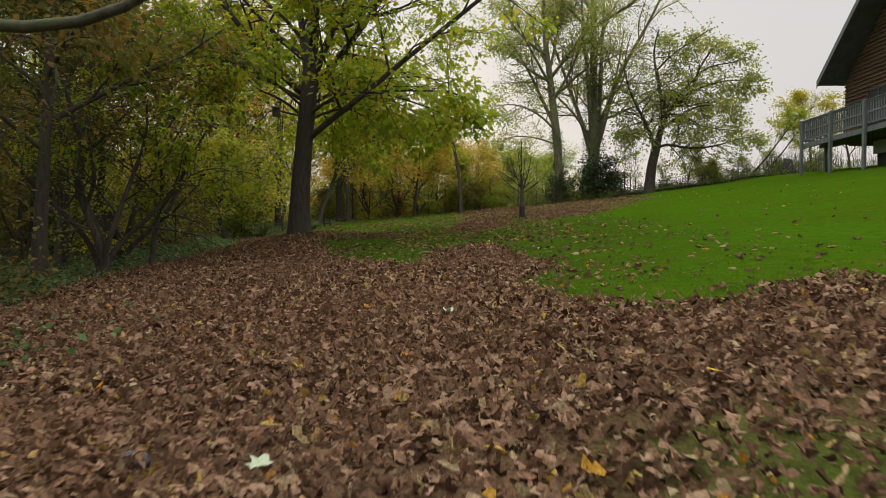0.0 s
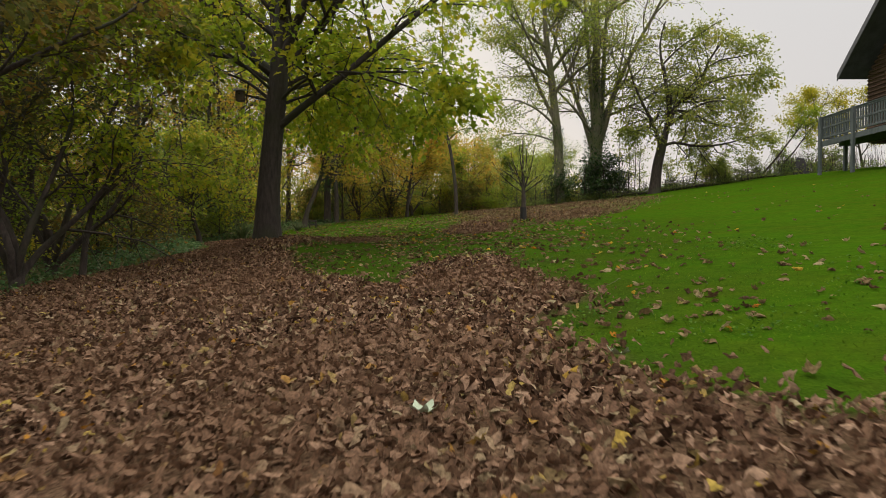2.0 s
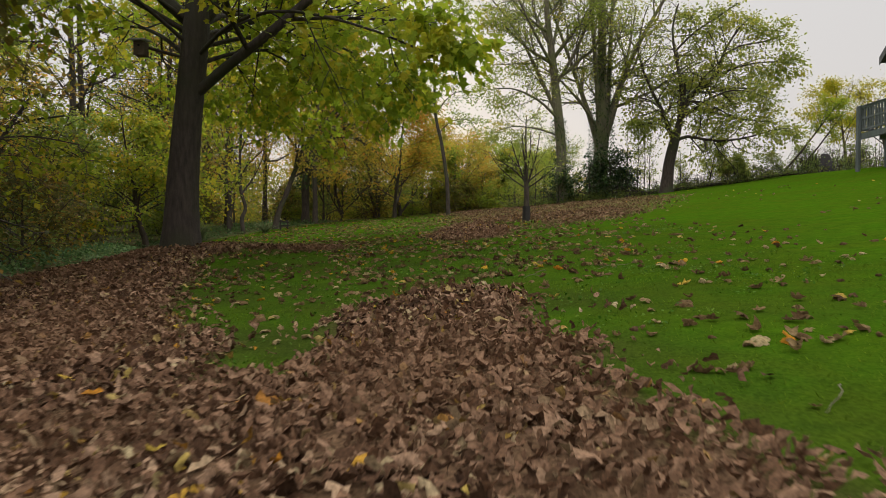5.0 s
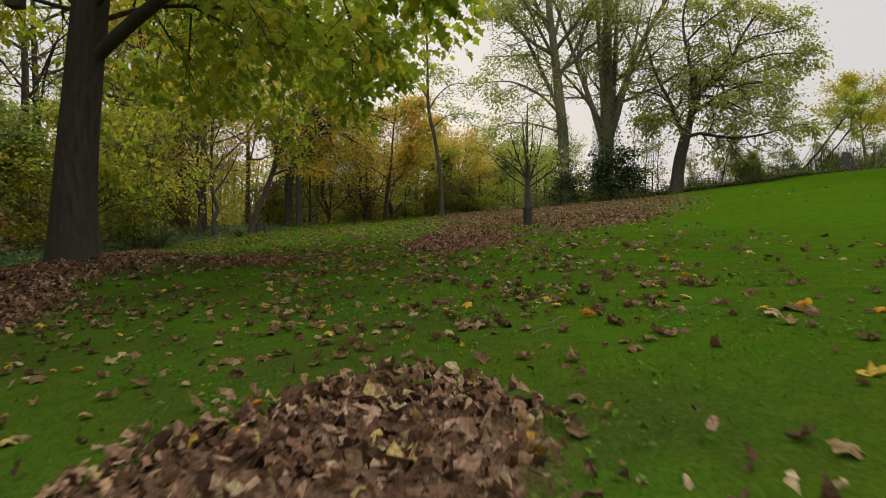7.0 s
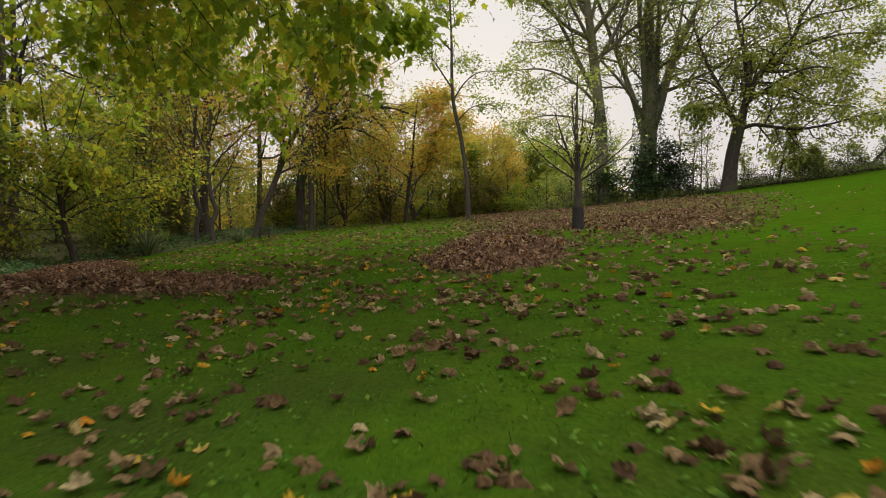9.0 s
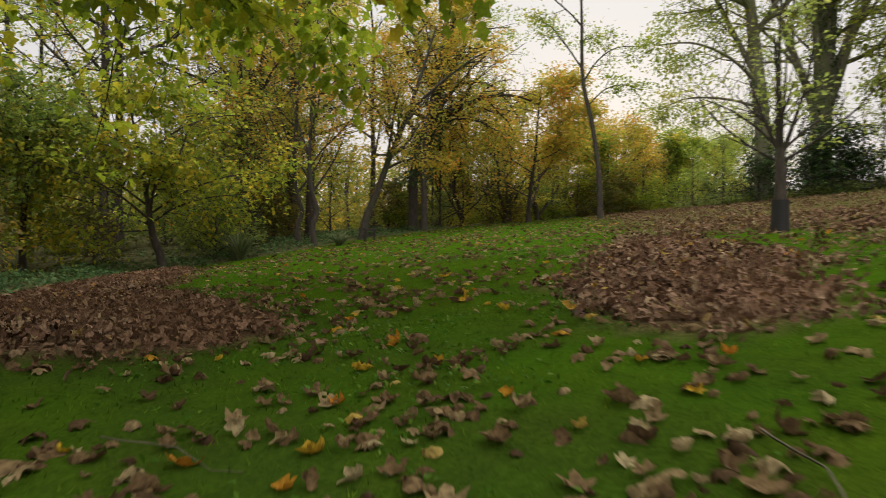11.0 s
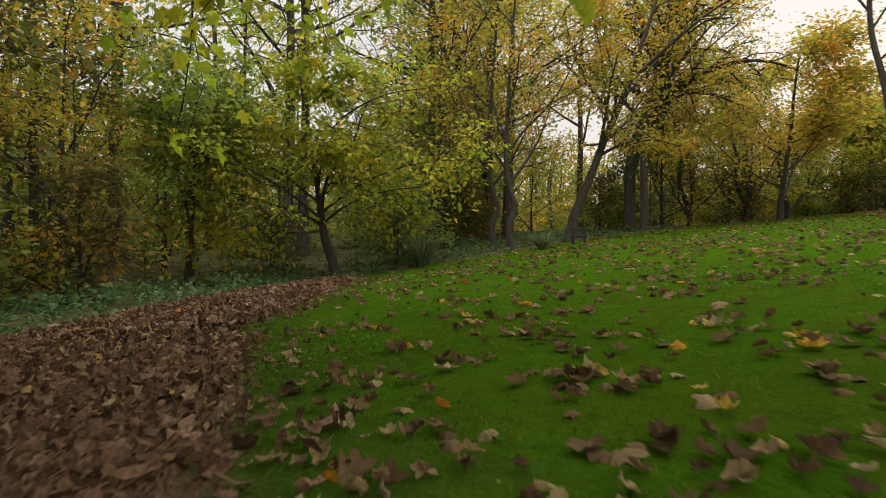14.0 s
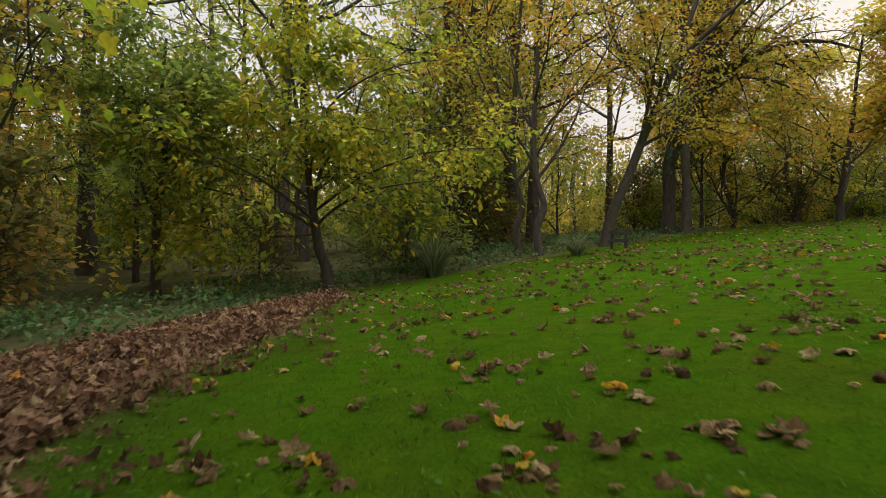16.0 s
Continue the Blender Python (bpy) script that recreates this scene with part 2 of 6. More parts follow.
BOX_ROOF = plain("nest_box_roof", (0.180, 0.175, 0.165), (0.280, 0.275, 0.260), 8.0, 0.8)
DARK_HOLE = plain("dark_hole", (0.004, 0.004, 0.004), (0.008, 0.008, 0.008), 4.0, 0.9)
GUARD = plain("dark_guard_plastic", (0.008, 0.006, 0.006), (0.022, 0.016, 0.015), 6.0, 0.6)
DRY_TWIG = plain("dry_twig", (0.060, 0.050, 0.028), (0.130, 0.105, 0.060), 10.0, 0.8)
SLATE = plain("dark_slate", (0.020, 0.020, 0.026), (0.055, 0.055, 0.066), 8.0, 0.6, distance=0.01)
PALE_LEAVES = ((0.42, 4.93, 0.11, 40, 201), (1.33, 5.59, 0.12, 150, 202), (-0.2, 2.33, 0.10, 260, 203))
STONE_X, STONE_Y = -0.77, 2.62

# ---- mesh helpers ----
def mesh_of(name, verts, faces, mat, smooth=False):
    """A mesh from an array of vertices and arrays of faces with the same number of corners each."""
    me = bpy.data.meshes.new(name)
    verts = np.asarray(verts, np.float32).reshape(-1, 3)
    groups = [np.asarray(f, np.int32) for f in (faces if isinstance(faces, list) else [faces]) if len(f)]
    me.vertices.add(len(verts))
    me.vertices.foreach_set("co", verts.ravel())
    corners = np.concatenate([g.ravel() for g in groups])
    sizes = np.concatenate([np.full(len(g), g.shape[1], np.int32) for g in groups])
    me.loops.add(len(corners))
    me.loops.foreach_set("vertex_index", corners)
    me.polygons.add(len(sizes))
    me.polygons.foreach_set("loop_start", np.concatenate([[0], np.cumsum(sizes)[:-1]]).astype(np.int32))
    me.polygons.foreach_set("loop_total", sizes)
    if smooth:
        me.polygons.foreach_set("use_smooth", np.ones(len(sizes), bool))
    me.materials.append(mat)
    me.update(calc_edges=True)
    me.validate()
    return me


def child(name, me, parent, label="", kind=""):
    ob = new(name, me)
    ob.parent = parent
    return tagged(ob, label, kind=kind)


def part(name, bm, mat, parent, label="", bevel=0.0):
    """A bmesh as one mesh object under a thing or under a part."""
    if bevel:
        bmesh.ops.bevel(bm, geom=bm.edges[:], offset=bevel, segments=1, affect="EDGES")
    me = bpy.data.meshes.new(name)
    bm.to_mesh(me)
    bm.free()
    me.materials.append(mat)
    ob = new(name, me)
    ob.parent = parent
    return tagged(ob, label)


def box(bm, x0, y0, z0, x1, y1, z1):
    m = Matrix.Translation(((x0 + x1) / 2, (y0 + y1) / 2, (z0 + z1) / 2)) @ Matrix.Diagonal((x1 - x0, y1 - y0, z1 - z0, 1))
    bmesh.ops.create_cube(bm, size=1, matrix=m)
    return bm


class Wood:
    """Collects tapered tubes for one mesh."""

    def __init__(self):
        self.verts, self.quads, self.count = [], [], 0

    def tube(self, pts, radii, sides):
        pts, radii = np.asarray(pts, float), np.asarray(radii, float)
        along = np.gradient(pts, axis=0)
        along /= np.linalg.norm(along, axis=1)[:, None] + 1e-9
        ref = np.array([0.31, 0.95, 0.05]) if abs(along[0, 2]) > 0.7 else np.array([0.05, 0.1, 0.99])
        u = np.cross(along, ref)
        u /= np.linalg.norm(u, axis=1)[:, None] + 1e-9
        v = np.cross(along, u)
        a = np.linspace(0, 2 * np.pi, sides, endpoint=False)
        ring = pts[:, None] + radii[:, None, None] * (np.cos(a)[None, :, None] * u[:, None] + np.sin(a)[None, :, None] * v[:, None])
        n = len(pts)
        i, j = np.meshgrid(np.arange(n - 1), np.arange(sides), indexing="ij")
        k = (j + 1) % sides
        q = np.stack([i * sides + j, i * sides + k, (i + 1) * sides + k, (i + 1) * sides + j], -1).reshape(-1, 4)
        self.verts.append(ring.reshape(-1, 3))
        self.quads.append(q + self.count)
        self.count += n * sides

    def mesh(self, name, mat):
        return mesh_of(name, np.concatenate(self.verts), np.concatenate(self.quads), mat, True)


def unit(v):
    v = np.asarray(v, float)
    return v / (np.linalg.norm(v) + 1e-9)


def turned(rng, d, angle, spin):
    """d turned away from itself by an angle, round it by a spin."""
    side = unit(np.cross(d, (0.2, 0.3, 0.93) if abs(d[2]) < 0.9 else (1, 0.1, 0)))
    other = np.cross(d, side)
    return unit(math.cos(angle) * d + math.sin(angle) * (math.cos(spin) * side + math.sin(spin) * other))


class Habit:
    """How a kind of tree grows, level by level."""

    def __init__(self, levels, kids, angle, ratio, wobble, lift, bare, sides=(8, 6, 4, 3), step=0.6):
        self.levels, self.kids, self.angle, self.ratio = levels, kids, angle, ratio
        self.wobble, self.lift, self.bare, self.sides, self.step = wobble, lift, bare, sides, step


def grow(rng, tubes, twigs, start, d, length, r0, level, habit):
    n = 2 if level == habit.levels else max(3, min(9, int(length / habit.step)))
    pts, d = [np.asarray(start, float)], unit(d)
    for _ in range(n):
        d = unit(d + rng.normal(0, habit.wobble[level], 3) + (0, 0, habit.lift[level]))
        pts.append(pts[-1] + d * length / n)
    sprout(rng, tubes, twigs, np.array(pts), np.linspace(r0, r0 * 0.28, n + 1), level, habit)


def sprout(rng, tubes, twigs, pts, radii, level, habit, kids=None, bare=None):
    tubes.append((level, pts, radii))
    if level >= habit.levels:
        twigs.append(pts)
        return
    count = max(0, kids) if kids else habit.kids[level]
    first = habit.bare[level] if bare is None else bare
    length = np.linalg.norm(np.diff(pts, axis=0), axis=1).sum()
    spin = rng.uniform(0, 6.28)
    for j in range(count):
        f = min(0.99, first + (1 - first) * (j + rng.uniform(0.1, 0.9)) / count)
        at = f * (len(pts) - 1)
        i = min(int(at), len(pts) - 2)
        pos = pts[i] + (pts[i + 1] - pts[i]) * (at - i)
        r = radii[i] + (radii[i + 1] - radii[i]) * (at - i)
        spin += 2.4 + rng.normal(0, 0.5)
        out = turned(rng, unit(pts[i + 1] - pts[i]), radians(habit.angle[level] + rng.normal(0, 9)), spin)
        size = length * habit.ratio[level] * (1.15 - 0.65 * f) * rng.uniform(0.75, 1.25)
        grow(rng, tubes, twigs, pos, out, size, max(0.007, r * rng.uniform(0.45, 0.65)), level + 1, habit)


LEAF_SIMPLE = (np.array([(0, 0, 0), (-0.32, 0.5, 0.10), (0, 1, -0.05), (0.32, 0.5, 0.10)]), np.array([(0, 3, 2, 1)]))
LEAF_LOBED = (
    np.array([(0, 0, 0), (0.30, 0.12, 0.06), (0.22, 0.36, 0.05), (0.46, 0.55, 0.10), (0.20, 0.68, 0.03), (0, 1, -0.10),
              (-0.20, 0.68, 0.03), (-0.46, 0.55, 0.10), (-0.22, 0.36, 0.05), (-0.30, 0.12, 0.06)]),
    np.array([(0, 1, 2, 8), (8, 9, 0, 0), (2, 3, 4, 6), (6, 7, 8, 2), (4, 5, 6, 6)]))


def stamp(template, pos, rot, size):
    """Copies of a template at places, with turns (N, 3, 3) and sizes."""
    tv, tf = template
    v = np.einsum("nij,kj->nki", rot, tv) * size[:, None, None] + pos[:, None]
    f = tf[None] + (np.arange(len(pos)) * len(tv))[:, None, None]
    return v.reshape(-1, 3), f.reshape(-1, tf.shape[1])


def turns(yaw, pitch, roll):
    cy, sy, cp, sp, cr, sr = np.cos(yaw), np.sin(yaw), np.cos(pitch), np.sin(pitch), np.cos(roll), np.sin(roll)
    o, z = np.ones_like(yaw), np.zeros_like(yaw)
    a = np.stack([cy, -sy, z, sy, cy, z, z, z, o], -1).reshape(-1, 3, 3)
    b = np.stack([o, z, z, z, cp, -sp, z, sp, cp], -1).reshape(-1, 3, 3)
    c = np.stack([cr, z, sr, z, o, z, -sr, z, cr], -1).reshape(-1, 3, 3)
    return a @ b @ c


def leaves_on(rng, twigs, per_twig, spread, size, template=LEAF_SIMPLE, droop=-0.5):
    """Leaves in flat sprays to both sides of the twigs, hanging a little."""
    twigs = np.array([(p[0], p[len(p) // 2], p[-1]) for p in twigs])
    shift = rng.uniform(0, 6.28, 3)
    f = 0.42 / max(spread, 0.12)
    x, y, z = (twigs[:, 2] * f).T
    lump = np.sin(x + 1.3 * np.sin(1.2 * z + shift[0])) + np.sin(y + 1.4 * np.sin(0.9 * x + shift[1])) + np.sin(1.6 * z + np.sin(y + shift[2]))
    k = rng.poisson(per_twig * np.clip(0.97 + 0.6 * lump, 0.08, 1.9))
    t = twigs[np.repeat(np.arange(len(twigs)), k)]
    n = len(t)
    at = rng.uniform(0.0, 2.0, n)
    first = (at < 1)[:, None]
    a, b = np.where(first, t[:, 0], t[:, 1]), np.where(first, t[:, 1], t[:, 2])
    pos = a + (b - a) * (at % 1.0)[:, None]
    along = (b - a) / (np.linalg.norm(b - a, axis=1)[:, None] + 1e-9)
    side = np.stack([along[:, 1], -along[:, 0], np.zeros(n)], -1) + rng.normal(0, 0.12, (n, 3))
    side /= np.linalg.norm(side, axis=1)[:, None] + 1e-9
    side *= np.where(rng.random(n) < 0.5, -1.0, 1.0)[:, None]
    pos = pos + side * np.abs(rng.normal(0, spread, n))[:, None] + along * rng.normal(0, 0.5 * spread, n)[:, None]
    pos = pos + rng.normal(0, 1, (n, 3)) * spread * (0.35, 0.35, 0.30) + (0, 0, 0.25 * droop * spread)
    run = along * rng.uniform(0.1, 0.9, n)[:, None] + side * rng.uniform(0.4, 1.1, n)[:, None] + rng.normal(0, 0.35, (n, 3))
    run[:, 2] += droop * rng.uniform(0.1, 1.4, n)
    run /= np.linalg.norm(run, axis=1)[:, None] + 1e-9
    face = rng.normal(0, 0.45, (n, 3)) + (0, 0, 1.0)
    face -= run * (face * run).sum(1)[:, None]
    face /= np.linalg.norm(face, axis=1)[:, None] + 1e-9
    rot = np.stack([np.cross(run, face), run, face], -1)
    return stamp(template, pos, rot, rng.uniform(0.6, 1.3, n) * size)


def clean(faces):
    """Faces with a corner named twice become triangles."""
    same = faces[:, 2] == faces[:, 3]
    last = faces[:, 3] == faces[:, 0]
    return [faces[~same & ~last], faces[same][:, :3], faces[last & ~same][:, :3]]


def crown_mesh(name, rng, twigs, per_twig, spread, size, mat, lobed=False, droop=-0.5):
    v, f = leaves_on(rng, twigs, per_twig, spread, size, LEAF_LOBED if lobed else LEAF_SIMPLE, droop)
    if lobed:
        return mesh_of(name, v, clean(f), mat)
    return mesh_of(name, v, f, mat)


def tree_parts(thing, rng, tubes, twigs, bark_mat, leaf_mat, per_twig, spread, size, habit, lobed=False, droop=-0.5, split=False):
    """Trunk, limbs, fine branches and the crown of leaves under a tree."""
    trunk, branches = Wood(), Wood()
    for level, pts, radii in tubes:
        if level == 1 and split:
            limb = Wood()
            limb.tube(pts, radii, habit.sides[1])
            child("limb", limb.mesh("limb", bark_mat), thing)
            continue
        (trunk if level == 0 else branches).tube(pts, radii, habit.sides[min(level, len(habit.sides) - 1)])
    child("trunk", trunk.mesh("trunk", bark_mat), thing)
    if branches.count:
        child("branching", branches.mesh("branching", bark_mat), thing, kind="stuff")
    if per_twig:
        child("crown", crown_mesh("crown", rng, twigs, per_twig, spread, size, leaf_mat, lobed, droop), thing, kind="stuff")


def flare(pts, radii, spread=1.5, height=0.6):
    """A trunk that widens towards its foot."""
    pts, radii = np.asarray(pts, float), np.asarray(radii, float)
    n = 24
    at = np.linspace(0, len(pts) - 1, n)
    i = np.minimum(at.astype(int), len(pts) - 2)
    f = (at - i)[:, None]
    p0, p1, p2, p3 = pts[np.maximum(i - 1, 0)], pts[i], pts[i + 1], pts[np.minimum(i + 2, len(pts) - 1)]
    q = 0.5 * (2 * p1 + (p2 - p0) * f + (2 * p0 - 5 * p1 + 4 * p2 - p3) * f**2 + (3 * p1 - p0 - 3 * p2 + p3) * f**3)
    r = np.interp(at, np.arange(len(pts)), radii)
    return q, r * (1 + (spread - 1) * np.exp(-(q[:, 2] - q[0, 2]) / height))


def thing_at(name, x, y, label, category, group="", z=None):
    ob = new(name)
    ob.empty_display_size = 0.3
    ob.location = (x, y, ground_z(x, y) if z is None else z)
    return tagged(ob, label, category, group)


# ---- ground ----
def smooth01(v):
    v = np.clip(v, 0, 1)
    return v * v * (3 - 2 * v)


def wave(x, y, f, seed=0.0):
    """A cheap rolling noise between -1 and 1."""
    return (np.sin(x * f + 1.7 * np.sin(y * f * 0.7 + seed) + seed) + np.sin(y * f * 1.13 + 1.9 * np.sin(x * f * 0.8 + 2 * seed) + 2.1 * seed)
            + np.sin((x + y) * f * 1.9 + 3.3 * seed + np.sin(x * f * 2.3))) / 3


def bare_z(x, y):
    """The slope of the garden: it climbs ahead and to the house, and levels off far away."""
    x, y = np.asarray(x, float), np.asarray(y, float)
    cx = np.clip(x, -24, 21) + 0.15 * np.tanh((x - np.clip(x, -24, 21)) / 20) * 10
    cy = np.clip(y, -15, 50) + 0.1 * np.tanh((y - np.clip(y, -15, 50)) / 20) * 10
    z = -0.1426 + 0.10076 * cx + 0.06322 * cy + 0.00188 * cx**2 - 0.00045 * cx * cy - 0.00007 * cy**2
    z = z + 0.33 * np.exp(-(((x + 3.55) / 1.6) ** 2 + ((y - 16.85) / 1.9) ** 2))
    z = z - 0.28 * np.exp(-(((x + 10.2) / 3.5) ** 2 + ((y - 29.2) / 4.5) ** 2))
    return z


CARPET = [(-6.5, -6), (4.4, -6), (5.0, -1), (4.8, 2.0), (4.3, 4.0), (3.4, 5.2), (2.85, 5.05), (2.35, 4.7), (1.84, 4.85), (1.45, 5.4), (1.22, 6.1), (1.13, 6.8), (1.2, 7.1), (1.35, 7.3), (1.7, 7.8), (1.56, 8.3), (1.43, 9.0),
          (1.25, 10.1), (1.27, 10.7), (1.21, 11.05), (1.1, 11.35), (0.9, 11.48), (0.62, 11.4), (0.4, 11.2), (0.25, 11.0), (0.07, 10.85), (-0.1, 10.6), (0.15, 9.9), (0.0, 9.2), (-0.35, 9.4), (-0.55, 9.9),
          (-0.68, 10.45), (-1.29, 10.95), (-1.93, 12.5), (-2.27, 13.85), (-2.79, 15.66), (-2.6, 17.2), (-2.1, 17.7), (-1.3, 18.2), (-1.2, 18.7), (-1.5, 19.15), (-2.08, 19.72), (-3.5, 21.15), (-4.5, 21.95),
          (-5.1, 23.1), (-5.9, 24.6), (-7.0, 26.3), (-9.2, 29.0), (-9.7, 29.0), (-8.6, 26.8), (-7.4, 24.4), (-6.95, 22.9), (-6.3, 21), (-5.7, 19.6), (-5.56, 16.5), (-6.3, 13), (-6.0, 9.5)]
PATCH = [(0.33, 20.0), (0.75, 18.25), (1.06, 18.1), (1.61, 18.25), (1.85, 18.8), (2.17, 20.4), (2.1, 22.2), (1.94, 24.1), (1.1, 25.7), (0.85, 23.4)]
FAR_PATCH = [(1.43, 25.36), (2.72, 25.42), (3.22, 22.4), (2.98, 20.14), (4.5, 21.15), (6.96, 25.03), (10.84, 34.27), (11.4, 40), (6, 50), (0.5, 50), (1.07, 32.63)]
WOOD_EDGE = [(-6.0, -40), (-4.2, 0), (-3.5, 4), (-3.7, 5.6), (-4.7, 7.6), (-5.4, 9.7), (-5.8, 12.5), (-5.6, 15.6), (-6.0, 18.6), (-6.9, 21.6), (-7.6, 24.4), (-8.7, 26.8), (-9.7, 28.8), (-8.7, 30.6), (-7.7, 33.5), (-7.3, 35.6), (-6.4, 40), (-5.0, 47),
             (-1, 52), (6, 54), (11, 49), (16, 48.5), (24, 50), (60, 60), (60, 160), (-160, 160), (-160, -40)]


def inside(poly, x, y):
    """How far inside a polygon points lie, in metres; negative outside."""
    px, py = np.asarray(x, float), np.asarray(y, float)
    best, odd = np.full(px.shape, 1e9), np.zeros(px.shape, bool)
    for (ax, ay), (bx, by) in zip(poly, poly[1:] + poly[:1]):
        dx, dy = bx - ax, by - ay
        t = np.clip(((px - ax) * dx + (py - ay) * dy) / (dx * dx + dy * dy + 1e-9), 0, 1)
        best = np.minimum(best, np.hypot(px - ax - t * dx, py - ay - t * dy))
        cross = (ay > py) != (by > py)
        odd ^= cross & (px < (bx - ax) * (py - ay) / ((by - ay) if by != ay else 1e-9) + ax)
    return np.where(odd, best, -best)


def litter_cover(x, y):
    ragged = 0.12 * wave(x, y, 3.1) + 0.10 * wave(x, y, 7.7, 1.3)
    a = smooth01((inside(CARPET, x, y) + ragged) / 0.30 + 0.5)
    b = smooth01((inside(PATCH, x, y) + ragged * 1.5) / 0.35 + 0.5)
    c = 0.75 * smooth01((inside(FAR_PATCH, x, y) + 4 * ragged) / 1.6 + 0.4)
    thin = np.exp(-(((x - 1.75) / 0.65) ** 2 + ((y - 2.2) / 0.45) ** 2)) * (0.75 + 0.5 * wave(x, y, 5.0, 0.6))
    return np.clip(np.maximum(np.maximum(a * (1 - np.clip(0.65 * thin, 0, 0.9)), b), c), 0, 1)


def wood_cover(x, y):
    return smooth01((inside(WOOD_EDGE, x, y) + 0.3 * wave(x, y, 1.4)) / 0.7 + 0.5)


def shade_thatch_cover(x, y):
    """The broad tree's shade painted into the grass, and dull, leaf-crumbled grass beside the drifts."""
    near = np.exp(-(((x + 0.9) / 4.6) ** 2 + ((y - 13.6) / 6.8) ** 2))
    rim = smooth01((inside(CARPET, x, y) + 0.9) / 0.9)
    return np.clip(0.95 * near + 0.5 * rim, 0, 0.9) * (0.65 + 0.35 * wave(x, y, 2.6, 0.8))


def lawn_z(x, y):
    x, y = np.asarray(x, float), np.asarray(y, float)
    pile = litter_cover(x, y) * (0.035 + 0.02 * wave(x, y, 1.9, 0.4))
    tip = 0.03 * np.exp(-(((x - 0.65) / 0.55) ** 2 + ((y - 10.9) / 1.3) ** 2))
    return bare_z(x, y) + pile + tip + 0.012 * wave(x, y, 0.9, 2.0)


def ground_z(x, y):
    return float(lawn_z(np.array([x]), np.array([y]))[0])


def build_ground():
    xs = np.unique(np.concatenate([np.linspace(-9, 6, 91), np.linspace(-40, 40, 81), np.linspace(-600, 600, 49)]).round(4))
    ys = np.unique(np.concatenate([np.linspace(-2, 28, 181), np.linspace(-30, 70, 101), np.linspace(-400, 900, 53)]).round(4))
    gx, gy = np.meshgrid(xs, ys)
    x, y = gx.ravel(), gy.ravel()
    z = lawn_z(x, y)
    w = len(xs)
    i, j = np.meshgrid(np.arange(len(ys) - 1), np.arange(w - 1), indexing="ij")
    q = np.stack([i * w + j, i * w + j + 1, (i + 1) * w + j + 1, (i + 1) * w + j], -1).reshape(-1, 4)
    me = mesh_of("ground", np.stack([x, y, z], -1), q, GROUND, True)
    for name, values in (("litter", litter_cover(x, y) ** 2.5), ("wood_floor", wood_cover(x, y) * (1 - 0.6 * litter_cover(x, y))), ("shade_thatch", shade_thatch_cover(x, y))):
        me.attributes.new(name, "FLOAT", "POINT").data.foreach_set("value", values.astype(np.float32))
    return tagged(new("ground", me), "sloping mown lawn with drifts of fallen leaves", "ground", kind="structure")


build_ground()


# ---- fallen leaves ----
def dry_leaf_template(rng, curl):
    """A lobed dry leaf, folded along its rib and rolled in, about one unit long."""
    half = [(0.30, 0.12), (0.17, 0.40), (0.30, 0.66)]
    outline = [(0.0, -0.02)] + half + [(0.0, 1.0)] + [(-x, y) for x, y in reversed(half)]
    v = np.array([(x, y, 0.0) for x, y in outline] + [(0, 0.45, 0)])
    v[:, :2] += rng.normal(0, 0.05, (len(v), 2))
    v[:, 1] -= 0.45
    fold, roll = min(1.25, curl * rng.uniform(0.7, 1.2)), 2.0 * curl * rng.uniform(0.4, 1.2) + 0.05
    x, y = v[:, 0].copy(), v[:, 1].copy()
    v[:, 0] = x * math.cos(fold) + 0.15 * curl * y * y
    v[:, 1] = np.sin(roll * y) / roll
    v[:, 2] = np.abs(x) * math.sin(fold) + (1 - np.cos(roll * y)) / roll + rng.normal(0, 0.05, len(v))
    f = np.array([(8, 0, 1, 2), (8, 2, 3, 4), (8, 4, 5, 6), (8, 6, 7, 0)])
    return v, f


def scatter(rng, x0, y0, x1, y1, density):
    n = rng.poisson((x1 - x0) * (y1 - y0) * density)
    return rng.uniform(x0, x1, n), rng.uniform(y0, y1, n)


def fallen(rng, x, y, size, lift, tilt, shapes=None):
    """Verts and faces of leaves lying at x, y."""
    n = len(x)
    shapes = shapes or LEAF_KINDS
    kinds = rng.integers(0, len(shapes), n)
    yaw, pitch, roll = rng.uniform(0, 6.28, n), rng.normal(0, tilt, n), rng.normal(0, tilt, n)
    over = rng.random(n) < 0.5
    roll = roll + np.where(over, np.pi, 0)
    s = size * rng.uniform(0.5, 1.35, n)
    z = lawn_z(x, y) + rng.uniform(0.004, lift, n) + np.where(over, 0.16 * s, 0)
    verts, faces, count = [], [], 0
    for k, template in enumerate(shapes):
        pick = kinds == k
        if not pick.any():
            continue
        v, f = stamp(template, np.stack([x, y, z], -1)[pick], turns(yaw, pitch, roll)[pick], s[pick])
        verts.append(v)
        faces.append(f + count)
        count += len(v)
    return np.concatenate(verts), np.concatenate(faces)


